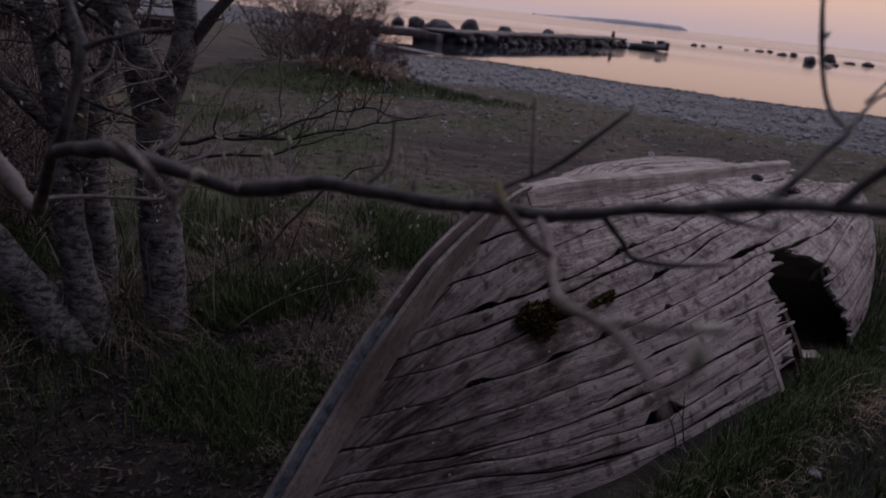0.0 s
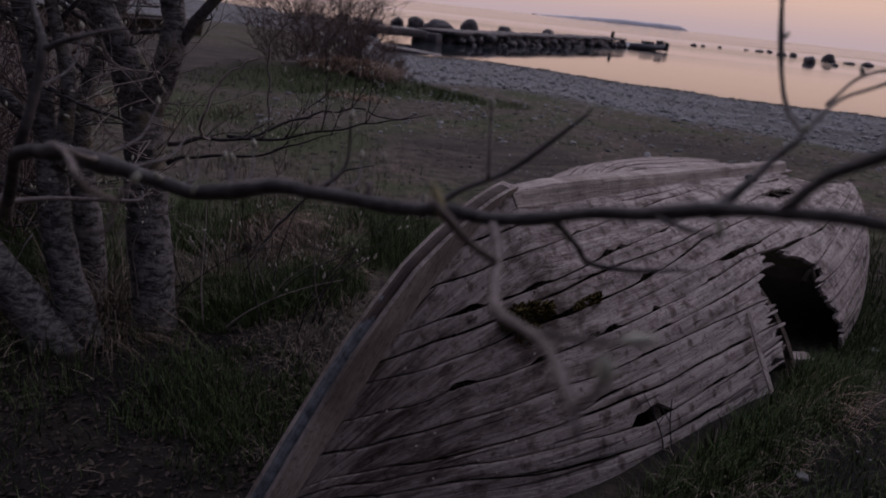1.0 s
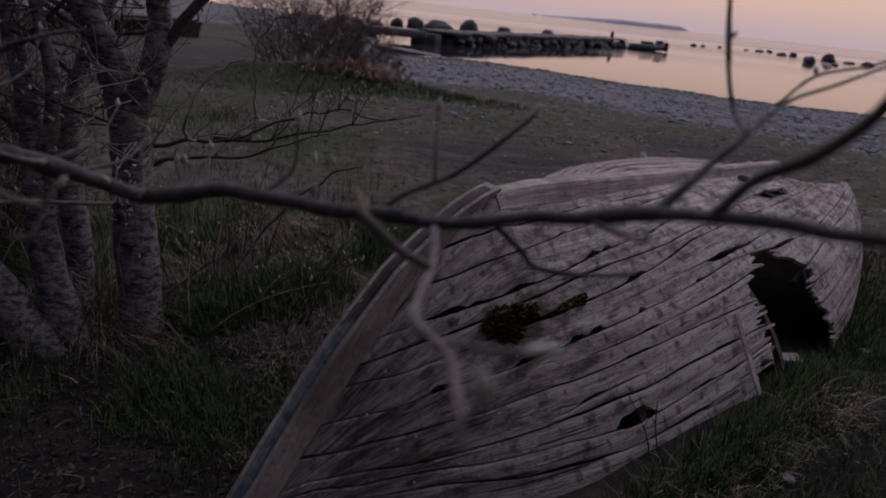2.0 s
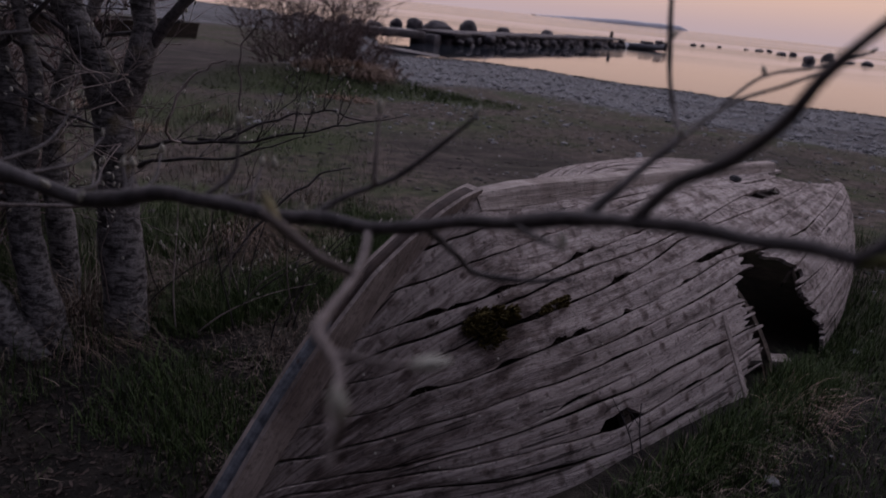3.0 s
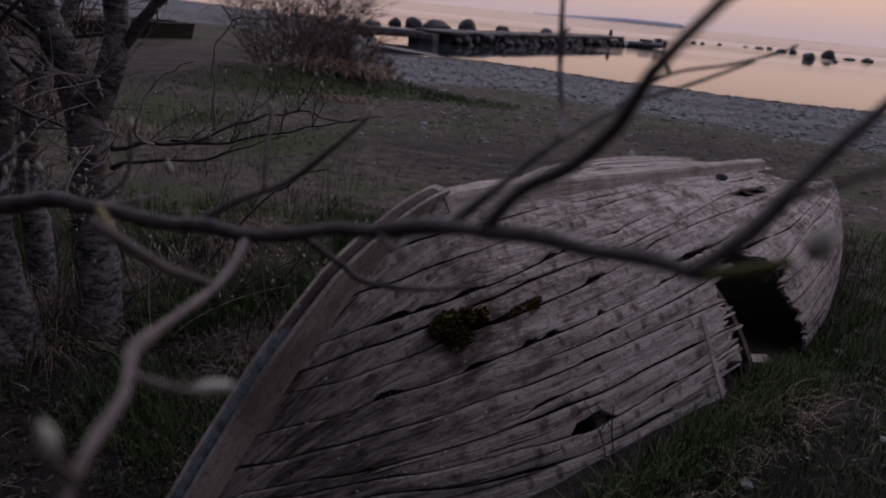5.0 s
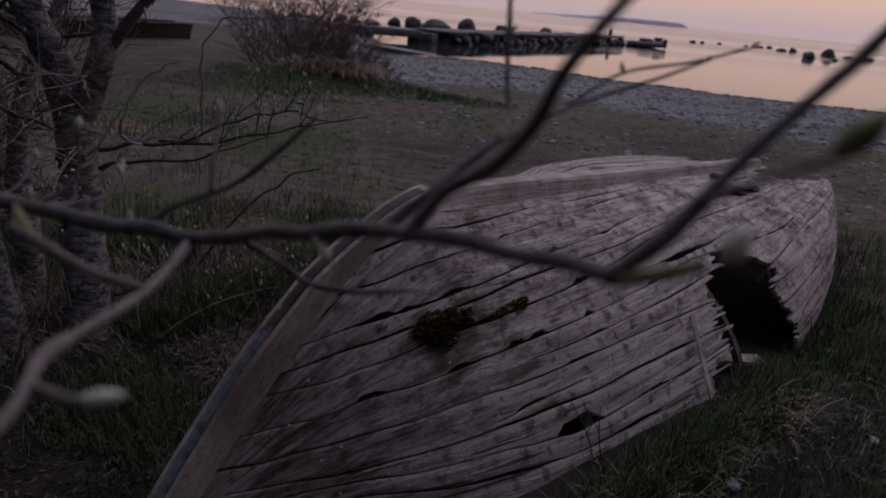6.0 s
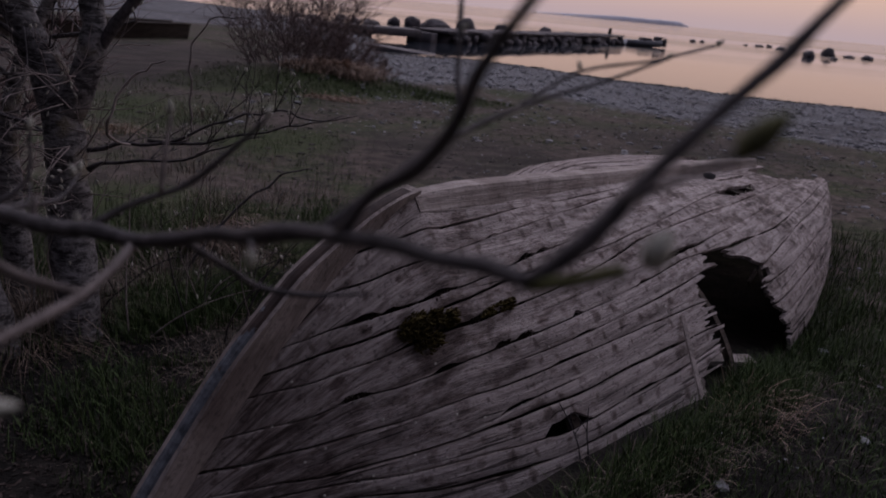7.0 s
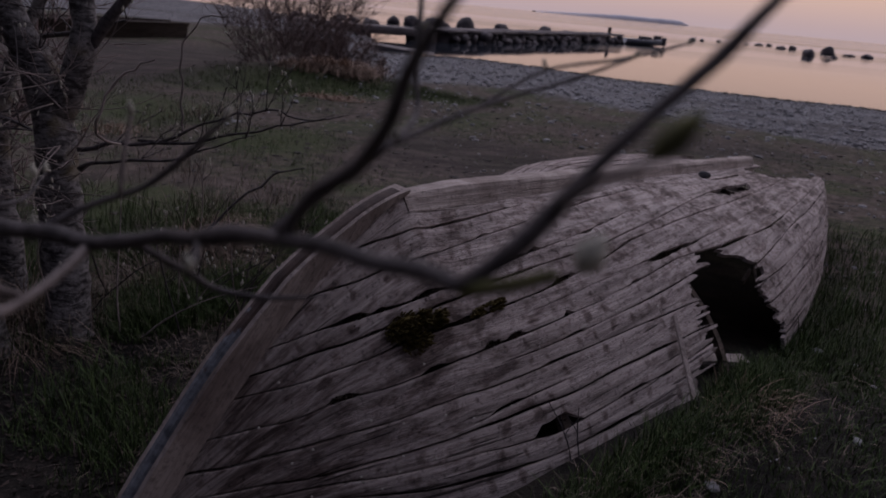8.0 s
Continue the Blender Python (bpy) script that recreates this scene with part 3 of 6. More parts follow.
def hull_point(s, a, side, out=0.0):
    """A point of the skin: s along, a from keel (0) to rail (1) round the section, side 1 for the holed side."""
    _, n, h, c, d = hull_raw(s, a)
    if out:
        _, n1, h1, _, _ = hull_raw(s, a + 0.012 if a < 0.98 else a)
        _, n0, h0, _, _ = hull_raw(s, a - 0.012 if a > 0.02 else a)
        t = Vector((n1 - n0, h1 - h0))
        if t.length > 1e-7:
            t.normalize()
            n, h = n - t.y * out, h + t.x * out
    if side < 0:
        n *= -lerp(s, [0.3, 2.3], [0.30, 1.0])
        h -= 0.24 * a ** 4 * lerp(s, [0.0, 1.0], [0.0, 1.0])
    return Vector((s, -(n * c + h * d), -n * d + h * c + KEEL_Z))


boat = empty("rowing_boat", BOAT_M, "old overturned clinker boat with bare greyed planks and a hole", "boat")
THICK = 0.018
# where strakes of the holed side are broken off: forward end at the keel and rail edge, after end likewise
BREAK = {7: (1.58, 1.53, 1.69, 1.97), 8: (1.32, 1.30, 1.97, 1.90), 9: (1.31, 1.27, 1.86, 1.84), 10: (1.28, 1.27, 1.84, 1.84), 11: (1.30, 1.22, 1.85, 1.88), 12: (1.22, 1.14, 1.89, 1.93), 13: (1.12, 1.02, 1.93, 1.96)}
# bottom planks rotted short of the stern
STERN_END = {1: (4.75, 4.5), 2: (4.5, 4.42), 3: (4.42, 4.42), 4: (4.4, 4.5), 5: (4.55, 5.0)}
# missing splinters: strake, edge (0 keel side, 1 rail side), from, to, depth in shares of a strake
NOTCH = [(4, 0, 2.58, 3.48, 0.75), (3, 1, 2.9, 3.2, 0.12), (3, 0, 3.05, 4.0, 0.22), (6, 0, 1.16, 1.50, 0.36), (5, 1, 1.22, 1.62, 0.10), (6, 0, 1.48, 1.70, 0.16),
         (2, 1, -0.34, -0.25, 0.14), (2, 1, -0.23, -0.17, 0.10), (2, 1, -0.09, 0.02, 0.10), (2, 1, 0.39, 0.48, 0.11), (2, 1, 0.52, 0.58, 0.10), (3, 0, 0.9, 1.02, 0.14),
         (4, 1, -0.22, 0.02, 0.16), (4, 1, 0.02, 0.11, 0.24), (4, 1, 0.52, 0.70, 0.16), (4, 1, 1.15, 1.35, 0.10),
         (6, 1, -0.40, -0.31, 0.30), (6, 1, -0.13, -0.05, 0.22), (6, 1, 0.10, 0.17, 0.32), (6, 1, 0.22, 0.28, 0.24), (6, 1, 0.50, 0.56, 0.28), (6, 1, 1.63, 2.22, 0.20), (6, 1, 0.98, 1.05, 0.16),
         (7, 1, 0.45, 0.60, 0.10), (8, 1, 0.30, 0.50, 0.10), (11, 1, 0.19, 0.39, 0.52), (12, 0, 0.22, 0.37, 0.08), (10, 1, 0.84, 1.04, 0.14), (11, 1, 0.6, 0.8, 0.10), (12, 0, 0.85, 1.0, 0.12),
         (1, 1, 0.28, 0.36, 0.10), (9, 1, 0.05, 0.2, 0.10), (7, 0, 2.2, 3.0, 0.10), (12, 1, 0.3, 0.7, 0.06), (12, 1, -0.1, 0.2, 0.06), (13, 0, 0.45, 0.75, 0.03)]


def edge_shift(k, side, edge, s, width):
    """How far a strake's edge is worn back, in shares of its width."""
    z = Vector((s * 2.1, k * 3.3 + edge * 17.0, side * 5.0))
    g = 0.0026 + 0.0042 * max(-0.35, noise.noise(z)) + 0.0013 * noise.noise(z * 7) * (0.4 + max(0, noise.noise(z * 0.7))) + 0.0007 * noise.noise(z * 23)
    g = max(g, 0.0007) * (1.5 if k + edge in (1, 4, 5, 11) else 1.0) / max(width, 0.02)
    if side > 0:
        for kk, e, a, b, depth in NOTCH:
            if kk == k and e == edge and a < s < b:
                t = (s - a) / (b - a)
                g += depth * min(1.0, 5 * t, 5 * (1 - t)) * (0.85 + 0.45 * noise.noise(Vector((s * 40, k, 1))))
    if (k, edge) == (STRAKES - 1, 1):
        g += 0.12 + 0.25 * max(0.0, noise.noise(z * 1.7)) + 0.10 * noise.noise(z * 6.1) + 0.05 * noise.noise(z * 20)
    return max(g, 0.0) * opened(k + edge, s)


def strake(k, side, start=None, end=None, name="plank"):
    """One strake, or a broken length of it: outer and inner skin, with edges and ragged ends."""
    bm = bmesh.new()
    uvl, lapl = bm.loops.layers.uv.new("UVMap"), bm.loops.layers.uv.new("lap")
    rows = 12 if start or end else 8
    jag = random.Random(k * 7 + (3 if start else 0))
    jags = [jag.random() for _ in range(9)]
    cols = max(10, int(((end[0] if end else LEN) - (start[0] if start else -0.5)) / 0.032))
    outer, inner, uv, lap = [], [], {}, {}
    for j in range(rows + 1):
        w = j / rows
        s0 = (1 - w) * SEAMS[k][0][0] + w * SEAMS[k + 1][0][0] + 0.012 if start is None else (1 - w) * start[0] + w * start[1]
        s1 = LEN if end is None else (1 - w) * end[0] + w * end[1]
        if start:
            s0 += 0.09 * (jags[j // 3] - 0.4) + 0.014 * (jag.random() - 0.5)
        if end:
            s1 += 0.15 * (jags[j // 3] ** 1.6 - 0.3) + 0.04 * (jag.random() - 0.5)
        o_row, i_row = [], []
        for i in range(cols + 1):
            s = s0 + (s1 - s0) * i / cols
            a0, a1 = seam(k, s), seam(k + 1, s)
            girth = float(np.interp(s, GRID_S, GRID_L))
            e0, e1 = edge_shift(k, side, 0, s, (a1 - a0) * girth), edge_shift(k, side, 1, s, (a1 - a0) * girth)
            ww = e0 + (1 - e0 - e1) * w
            a = a0 + (a1 - a0) * ww
            out = 0.002 + 0.0045 * (1 - ww) * opened(k, s) + 0.003 * noise.noise(Vector((s * 3, PLANK_OF[k] * 7 + a * 8, side))) + 0.0016 * noise.noise(Vector((s * 5, PLANK_OF[k] * 7 + a * 70, side)))
            if j in (0, rows):
                out -= 0.002 * opened(k if j == 0 else k + 1, s)
            o_row.append(bm.verts.new(hull_point(s, a, side, out)))
            i_row.append(bm.verts.new(hull_point(s, a, side, out - THICK)))
            uv[o_row[-1]] = uv[i_row[-1]] = (s + PLANK_OF[k] * 3.17, a * 1.35)
            lap[o_row[-1]] = lap[i_row[-1]] = (s + PLANK_OF[k] * 0.043, ww * (a1 - a0) * girth + 0.05 * (1 - opened(k, s)))
        outer.append(o_row)
        inner.append(i_row)

    def face(*vs):
        f = bm.faces.new(vs if side > 0 else vs[::-1])
        for lp in f.loops:
            lp[uvl].uv, lp[lapl].uv = uv[lp.vert], lap[lp.vert]

    for j in range(rows):
        for i in range(cols):
            face(outer[j][i], outer[j + 1][i], outer[j + 1][i + 1], outer[j][i + 1])
            face(inner[j][i], inner[j][i + 1], inner[j + 1][i + 1], inner[j + 1][i])
    for i in range(cols):
        face(outer[0][i], outer[0][i + 1], inner[0][i + 1], inner[0][i])
        face(outer[rows][i + 1], outer[rows][i], inner[rows][i], inner[rows][i + 1])
    for j in range(rows):
        face(outer[j + 1][0], outer[j][0], inner[j][0], inner[j + 1][0])
        face(outer[j][cols], outer[j + 1][cols], inner[j + 1][cols], inner[j][cols])
    bm.normal_update()
    for e in bm.edges:
        if len(e.link_faces) == 2 and e.link_faces[0].normal.dot(e.link_faces[1].normal) < 0.7:
            e.smooth = False
    part(name, bm, PLANK, boat)


for side in (1, -1):
    for k in range(STRAKES):
        if side > 0 and k in BREAK:
            strake(k, side, end=BREAK[k][:2])
            strake(k, side, start=BREAK[k][2:])
        elif k in STERN_END:
            strake(k, side, end=STERN_END[k])
        else:
            strake(k, side)


def rib(s, v0=0.02, v1=0.97):
    bm = bmesh.new()
    rings = []
    for side in (-1, 1):
        seq = [v1 + (v0 - v1) * i / 22 for i in range(23)]
        for v in (seq if side < 0 else seq[::-1]):
            rings.append([bm.verts.new(hull_point(s + ds, v, side, out)) for ds, out in ((-0.016, -0.021), (0.016, -0.021), (0.016, -0.047), (-0.016, -0.047))])
    for a, b in zip(rings, rings[1:]):
        for q in range(4):
            bm.faces.new((a[q], a[(q + 1) % 4], b[(q + 1) % 4], b[q]))
    bm.faces.new(rings[0])
    bm.faces.new(rings[-1][::-1])
    bmesh.ops.recalc_face_normals(bm, faces=bm.faces)
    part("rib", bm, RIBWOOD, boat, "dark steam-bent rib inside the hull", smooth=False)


for i in range(14):
    if i not in (4, 5):
        rib(0.35 + i * 0.34)


def keel_bar():
    """The keel: a bevelled bar from the forefoot to the square stern end."""
    bm = bmesh.new()
    n, rings = 70, []
    for i in range(n + 1):
        s = -0.02 + (KEEL_END + 0.02) * i / n
        low = top_h(max(s, 0.0)) - 0.045
        wid = lerp(s, [0, 0.4, LEN], [0.034, 0.042, 0.042])
        t = 0.004 * noise.noise(Vector((s * 4, 0, 0))) + lerp(s, [-0.02, 0.3], [-0.022, 0.0])
        prof = ((-wid * 1.7, low), (-wid, t - 0.014), (-wid + 0.012, t), (wid - 0.012, t), (wid, t - 0.014), (wid * 1.7, low))
        c, d = math.cos(heel(s)), math.sin(heel(s))
        rings.append([bm.verts.new((s, -(x * c + h * d), -x * d + h * c + KEEL_Z)) for x, h in prof])
    for a, b in zip(rings, rings[1:]):
        for q in range(6):
            bm.faces.new((a[q], b[q], b[(q + 1) % 6], a[(q + 1) % 6]))
    bm.faces.new(rings[0])
    bm.faces.new(rings[-1][::-1])
    bmesh.ops.recalc_face_normals(bm, faces=bm.faces)
    part("keel", bm, KEELWOOD, boat, "square-cut bare keel timber", smooth=False)


keel_bar()


def stem_bar(name, inner, outer, wid_in, wid_out, mat, label, start=0):
    """The stem: a curved timber from the forefoot down to the ground, tapering to its outer edge."""
    bm = bmesh.new()
    rings = []
    ss = list(np.interp(np.linspace(0, STEM_L[-1], 40), STEM_L, STEM_S[::-1]))
    hh = list(np.interp(np.linspace(0, STEM_L[-1], 40), STEM_L, STEM_H[::-1]))
    for _ in range(3):
        ss = [ss[0]] + [(a + 2 * b + c) / 4 for a, b, c in zip(ss, ss[1:], ss[2:])] + [ss[-1]]
        hh = [hh[0]] + [(a + 2 * b + c) / 4 for a, b, c in zip(hh, hh[1:], hh[2:])] + [hh[-1]]
    for i in range(start, 40):
        a, b = max(i - 1, 0), min(i + 1, 39)
        t = Vector((ss[b] - ss[a], hh[b] - hh[a])).normalized()
        nrm = Vector((t.y, -t.x))
        c, d = math.cos(heel(ss[i])), math.sin(heel(ss[i]))
        ring = []
        grow = min(1.0, 0.12 + i / 16)
        wide = wid_in if wid_in < 0.04 else wid_in * (0.45 + 0.55 * i / 39)
        thin = 1 - 0.5 * max(0.0, (i - 22) / 17)
        for o, w in ((inner, -wide), (outer, -wid_out), (outer + 0.004, 0.0), (outer, wid_out), (inner, wide)):
            w += 0.002 * noise.noise(Vector((i * 0.4, o * 30, 0)))
            o *= thin if o > 0 else 1.0
            s, h = ss[i] + nrm.x * o * grow, hh[i] + nrm.y * o * grow
            ring.append(bm.verts.new((s, -(w * c + h * d), -w * d + h * c + KEEL_Z)))
        rings.append(ring)
    for a, b in zip(rings, rings[1:]):
        for q in range(5):
            bm.faces.new((a[q], b[q], b[(q + 1) % 5], a[(q + 1) % 5]))
    bm.faces.new(rings[0])
    bm.faces.new(rings[-1][::-1])
    bmesh.ops.recalc_face_normals(bm, faces=bm.faces)
    part(name, bm, mat, boat, label, smooth=False)


stem_bar("stem", -0.030, 0.072, 0.062, 0.030, STEMWOOD, "curved brown stem timber")
stem_bar("stem_band", 0.069, 0.081, 0.021, 0.012, PAINTED, "strip of flaked blue-grey paint on the stem's outer edge", start=1)


def transom():
    bm = bmesh.new()
    loop = [hull_point(LEN, v / 20, q, -0.016) for q, seq in ((1, range(20, -1, -1)), (-1, range(1, 21))) for v in seq]
    loop = [Vector((p.x, p.y, min(p.z, KEEL_Z - 0.30 + 0.02 * noise.noise(p * 5)))) for p in loop]
    a = [bm.verts.new(p + Vector((-0.015, 0, 0))) for p in loop]
    b = [bm.verts.new(p + Vector((-0.045, 0, 0))) for p in loop]
    bm.faces.new(a)
    bm.faces.new(b[::-1])
    for i in range(len(loop)):
        j = (i + 1) % len(loop)
        bm.faces.new((a[i], b[i], b[j], a[j]))
    bmesh.ops.recalc_face_normals(bm, faces=bm.faces)
    part("transom", bm, KEELWOOD, boat, "flat upright stern board, rotted low", smooth=False)


transom()


def fragment(s, a, size, turn, inset):
    """A broken piece of planking caught inside the hole."""
    bm = bmesh.new()
    box(bm, size, Matrix.Translation(hull_point(s, a, 1, -inset)) @ pose(0, 0, 0, *turn), 0.003, 0.012)
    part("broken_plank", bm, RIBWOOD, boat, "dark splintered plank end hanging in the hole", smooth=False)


fragment(1.90, 0.65, (0.20, 0.016, 0.07), (20, 14, 8), 0.05)
fragment(1.93, 0.69, (0.04, 0.016, 0.15), (-28, 24, 0), 0.03)
# ------------------------------------------------------------- the clump of trees beside the boat
def limb(tree, pts, name="limb", sides=12, rough=0.12, mat=None, label=""):
    bm = bmesh.new()
    tube(bm, pts, sides, 0.05, rough, 0.25)
    return part(name, bm, mat or ALDER, tree, label)


def bud_bm(bm, at, way, length, wide, seed=0):
    """A pointed bud or folded leaf of two bract halves."""
    way = Vector(way).normalized()
    a = way.orthogonal().normalized()
    a.rotate(Matrix.Rotation(seed * 2.4, 3, way))
    b = way.cross(a)
    prof = ((0.0, 0.25), (0.2, 0.8), (0.45, 1.0), (0.7, 0.72), (0.9, 0.3), (1.0, 0.05))
    rings = []
    for t, r in prof:
        c = Vector(at) + way * length * t + a * (0.12 * length * t * t)
        rings.append([bm.verts.new(c + (a * math.cos(q) + b * 0.75 * math.sin(q)) * wide * r * (1 + 0.12 * math.sin(2 * q + seed))) for q in (i * math.pi / 3 for i in range(6))])
    for p, q in zip(rings, rings[1:]):
        for i in range(6):
            bm.faces.new((p[i], p[(i + 1) % 6], q[(i + 1) % 6], q[i]))
    bm.faces.new(rings[0][::-1])
    bm.faces.new(rings[-1])


def twig_line(rng, at, way, length, bend=0.25, lift=0.15, n=6):
    p, d, out = Vector(at), Vector(way).normalized(), []
    for i in range(n):
        out.append(p.copy())
        d = (d + Vector((rng.uniform(-bend, bend), rng.uniform(-bend, bend), rng.uniform(-bend, bend) + lift / n))).normalized()
        p = p + d * (length / (n - 1))
    return out


def twigs(tree, rng, roots, length, thick, mat, buds, forks=3):
    """Fine twigs from the given places, with side shoots and here and there a bud."""
    seats = []
    for at, way in roots:
        bm = bmesh.new()
        ln = length * rng.uniform(0.6, 1.25)
        line, spots = twig_line(rng, at, way, ln), []
        tube(bm, [(*p, thick * (1 - 0.8 * i / 5)) for i, p in enumerate(line)], 5, 0.04)
        for _ in range(forks):
            i = rng.randrange(1, 5)
            d = (line[i] - line[i - 1]).normalized()
            side = (d + Vector((rng.uniform(-1, 1), rng.uniform(-0.6, 0.6), rng.uniform(-0.4, 1)))).normalized()
            sub = twig_line(rng, line[i], side, ln * rng.uniform(0.25, 0.5), 0.3, 0.2, 5)
            tube(bm, [(*p, thick * 0.5 * (1 - 0.75 * j / 4)) for j, p in enumerate(sub)], 4, 0.05)
            spots.append((sub[-1], sub[-1] - sub[-2]))
            if rng.random() < 0.7:
                spots.append((sub[2], Vector((rng.uniform(-0.5, 0.5), rng.uniform(-0.5, 0.5), 1))))
        spots.append((line[-1], line[-1] - line[-2]))
        twig = part("twig", bm, mat, tree)
        seats += [(*q, twig) for q in spots]
    for i, (at, way, twig) in enumerate(seats):
        if rng.random() < buds:
            bm = bmesh.new()
            bud_bm(bm, at, way + Vector((0, 0, 0.03)), rng.uniform(0.014, 0.030), rng.uniform(0.004, 0.0072), i)
            part("bud", bm, BUD, twig, "pale downy bud")


rng = random.Random(4)
tree_a = empty("alder_tree", pose(-1.17, 3.13, -0.2), "mottled grey forked alder trunk with lichen beside the boat", "tree", "alders beside the boat")
tree_b = empty("alder_tree", pose(-1.41, 2.94, -0.2), "leaning grey alder trunk thinning upward, rough spotted bark", "tree", "alders beside the boat")
tree_c = empty("alder_tree", pose(-1.39, 2.9, -0.2), "low slanting mottled alder stem from a shared root", "tree", "alders beside the boat")
tree_d = empty("alder_tree", pose(-1.6, 3.42, -0.2), "slim dark alder stem standing behind thicker trunks", "tree", "alders beside the boat")


def at_base(tree, pts):
    o = tree.matrix_basis.translation
    return [(x - o.x, y - o.y, z - o.z, r) for x, y, z, r in pts]


limb(tree_a, at_base(tree_a, [(-1.17, 3.13, -0.26, 0.112), (-1.208, 3.178, -0.10, 0.102), (-1.244, 3.247, 0.112, 0.093), (-1.301, 3.34, 0.403, 0.088), (-1.355, 3.44, 0.718, 0.085), (-1.393, 3.486, 0.87, 0.084), (-1.471, 3.535, 1.056, 0.075), (-1.574, 3.576, 1.215, 0.067), (-1.685, 3.634, 1.398, 0.061), (-1.844, 3.72, 1.70, 0.05), (-1.92, 3.8, 2.3, 0.035), (-1.9, 3.9, 3.1, 0.012)]), "trunk", 18)
limb(tree_a, at_base(tree_a, [(-1.38, 3.47, 0.80, 0.06), (-1.32, 3.48, 0.93, 0.063), (-1.280, 3.492, 1.03, 0.061), (-1.248, 3.541, 1.201, 0.0534), (-1.282, 3.586, 1.343, 0.0483), (-1.286, 3.633, 1.489, 0.0457), (-1.263, 3.711, 1.735, 0.036), (-1.2, 3.8, 2.4, 0.02), (-1.1, 3.9, 2.9, 0.008)]), "limb", 14)
limb(tree_a, at_base(tree_a, [(-1.235, 3.52, 1.13, 0.022), (-1.209, 3.52, 1.17, 0.0235), (-1.153, 3.53, 1.261, 0.025), (-1.077, 3.551, 1.365, 0.0225), (-0.988, 3.574, 1.47, 0.02), (-0.8, 3.6, 1.8, 0.012)]), "limb", 10, mat=TWIG)
limb(tree_b, at_base(tree_b, [(-1.37, 2.943, -0.22, 0.092), (-1.47, 3.006, 0.013, 0.080), (-1.585, 3.099, 0.306, 0.066), (-1.64, 3.172, 0.534, 0.060), (-1.695, 3.244, 0.762, 0.048), (-1.749, 3.302, 0.944, 0.044), (-1.821, 3.366, 1.146, 0.039), (-1.866, 3.409, 1.281, 0.039), (-1.922, 3.496, 1.554, 0.034), (-2.0, 3.6, 2.3, 0.012)]), "trunk", 16)
limb(tree_b, at_base(tree_b, [(-1.66, 3.18, 0.56, 0.045), (-1.60, 3.20, 0.74, 0.034), (-1.60, 3.26, 1.0, 0.03), (-1.68, 3.3, 1.3, 0.024), (-1.8, 3.4, 1.8, 0.01)]), "limb", 10)
limb(tree_b, at_base(tree_b, [(-1.70, 3.24, 0.76, 0.03), (-1.80, 3.2, 0.86, 0.028), (-1.95, 3.2, 1.0, 0.026), (-2.2, 3.2, 1.25, 0.02), (-2.5, 3.2, 1.7, 0.01)]), "limb", 10)
limb(tree_c, at_base(tree_c, [(-1.385, 2.895, -0.22, 0.10), (-1.592, 2.946, -0.01, 0.092), (-1.795, 3.009, 0.186, 0.082), (-1.997, 3.067, 0.372, 0.072), (-2.246, 3.154, 0.644, 0.062), (-2.6, 3.25, 1.3, 0.045), (-2.8, 3.3, 2.4, 0.02)]), "trunk", 16)
limb(tree_d, at_base(tree_d, [(-1.594, 3.42, -0.2, 0.07), (-1.664, 3.536, 0.194, 0.061), (-1.742, 3.634, 0.503, 0.055), (-1.764, 3.734, 0.819, 0.04), (-1.70, 3.838, 1.145, 0.033), (-1.611, 3.925, 1.417, 0.025), (-1.5, 4.0, 2.2, 0.01)]), "trunk", 12)
# low shoots reaching over the grass, with opening buds
def zigzag(pts, amount):
    out = []
    for p, q in zip(pts, pts[1:]):
        out += [p, tuple((a + b) / 2 + (rng.uniform(-amount, amount) if i in (0, 2) else 0) for i, (a, b) in enumerate(zip(p, q)))]
    return out + [pts[-1]]


for pts in ([(-1.20, 3.32, 0.745, 0.012), (-1.06, 3.34, 0.787, 0.009), (-0.885, 3.346, 0.80, 0.008), (-0.71, 3.354, 0.815, 0.007), (-0.538, 3.368, 0.868, 0.006), (-0.365, 3.382, 0.918, 0.0045), (-0.256, 3.388, 0.942, 0.0035), (-0.127, 3.39, 0.985, 0.002)],
            [(-1.22, 3.36, 0.65, 0.011), (-1.093, 3.366, 0.69, 0.008), (-0.892, 3.37, 0.716, 0.0065), (-0.738, 3.375, 0.758, 0.005), (-0.63, 3.38, 0.80, 0.004), (-0.456, 3.38, 0.868, 0.002)],
            [(-0.95, 3.35, 0.805, 0.008), (-0.799, 3.353, 0.83, 0.0065), (-0.674, 3.375, 0.90, 0.006), (-0.546, 3.391, 0.952, 0.005), (-0.416, 3.399, 0.978, 0.0045), (-0.32, 3.394, 0.960, 0.004), (-0.19, 3.39, 0.955, 0.003), (-0.06, 3.4, 0.99, 0.0015)],
            [(-1.03, 3.82, -0.06, 0.009), (-0.93, 3.85, 0.10, 0.008), (-0.837, 3.882, 0.251, 0.0075), (-0.745, 3.917, 0.357, 0.007), (-0.639, 3.951, 0.464, 0.0065), (-0.531, 3.98, 0.551, 0.006), (-0.433, 3.992, 0.588, 0.005), (-0.361, 3.998, 0.606, 0.0035)]):
    limb(tree_a, at_base(tree_a, zigzag(pts, 0.014)), "shoot", 6, 0.0, TWIG, "dark low shoot")
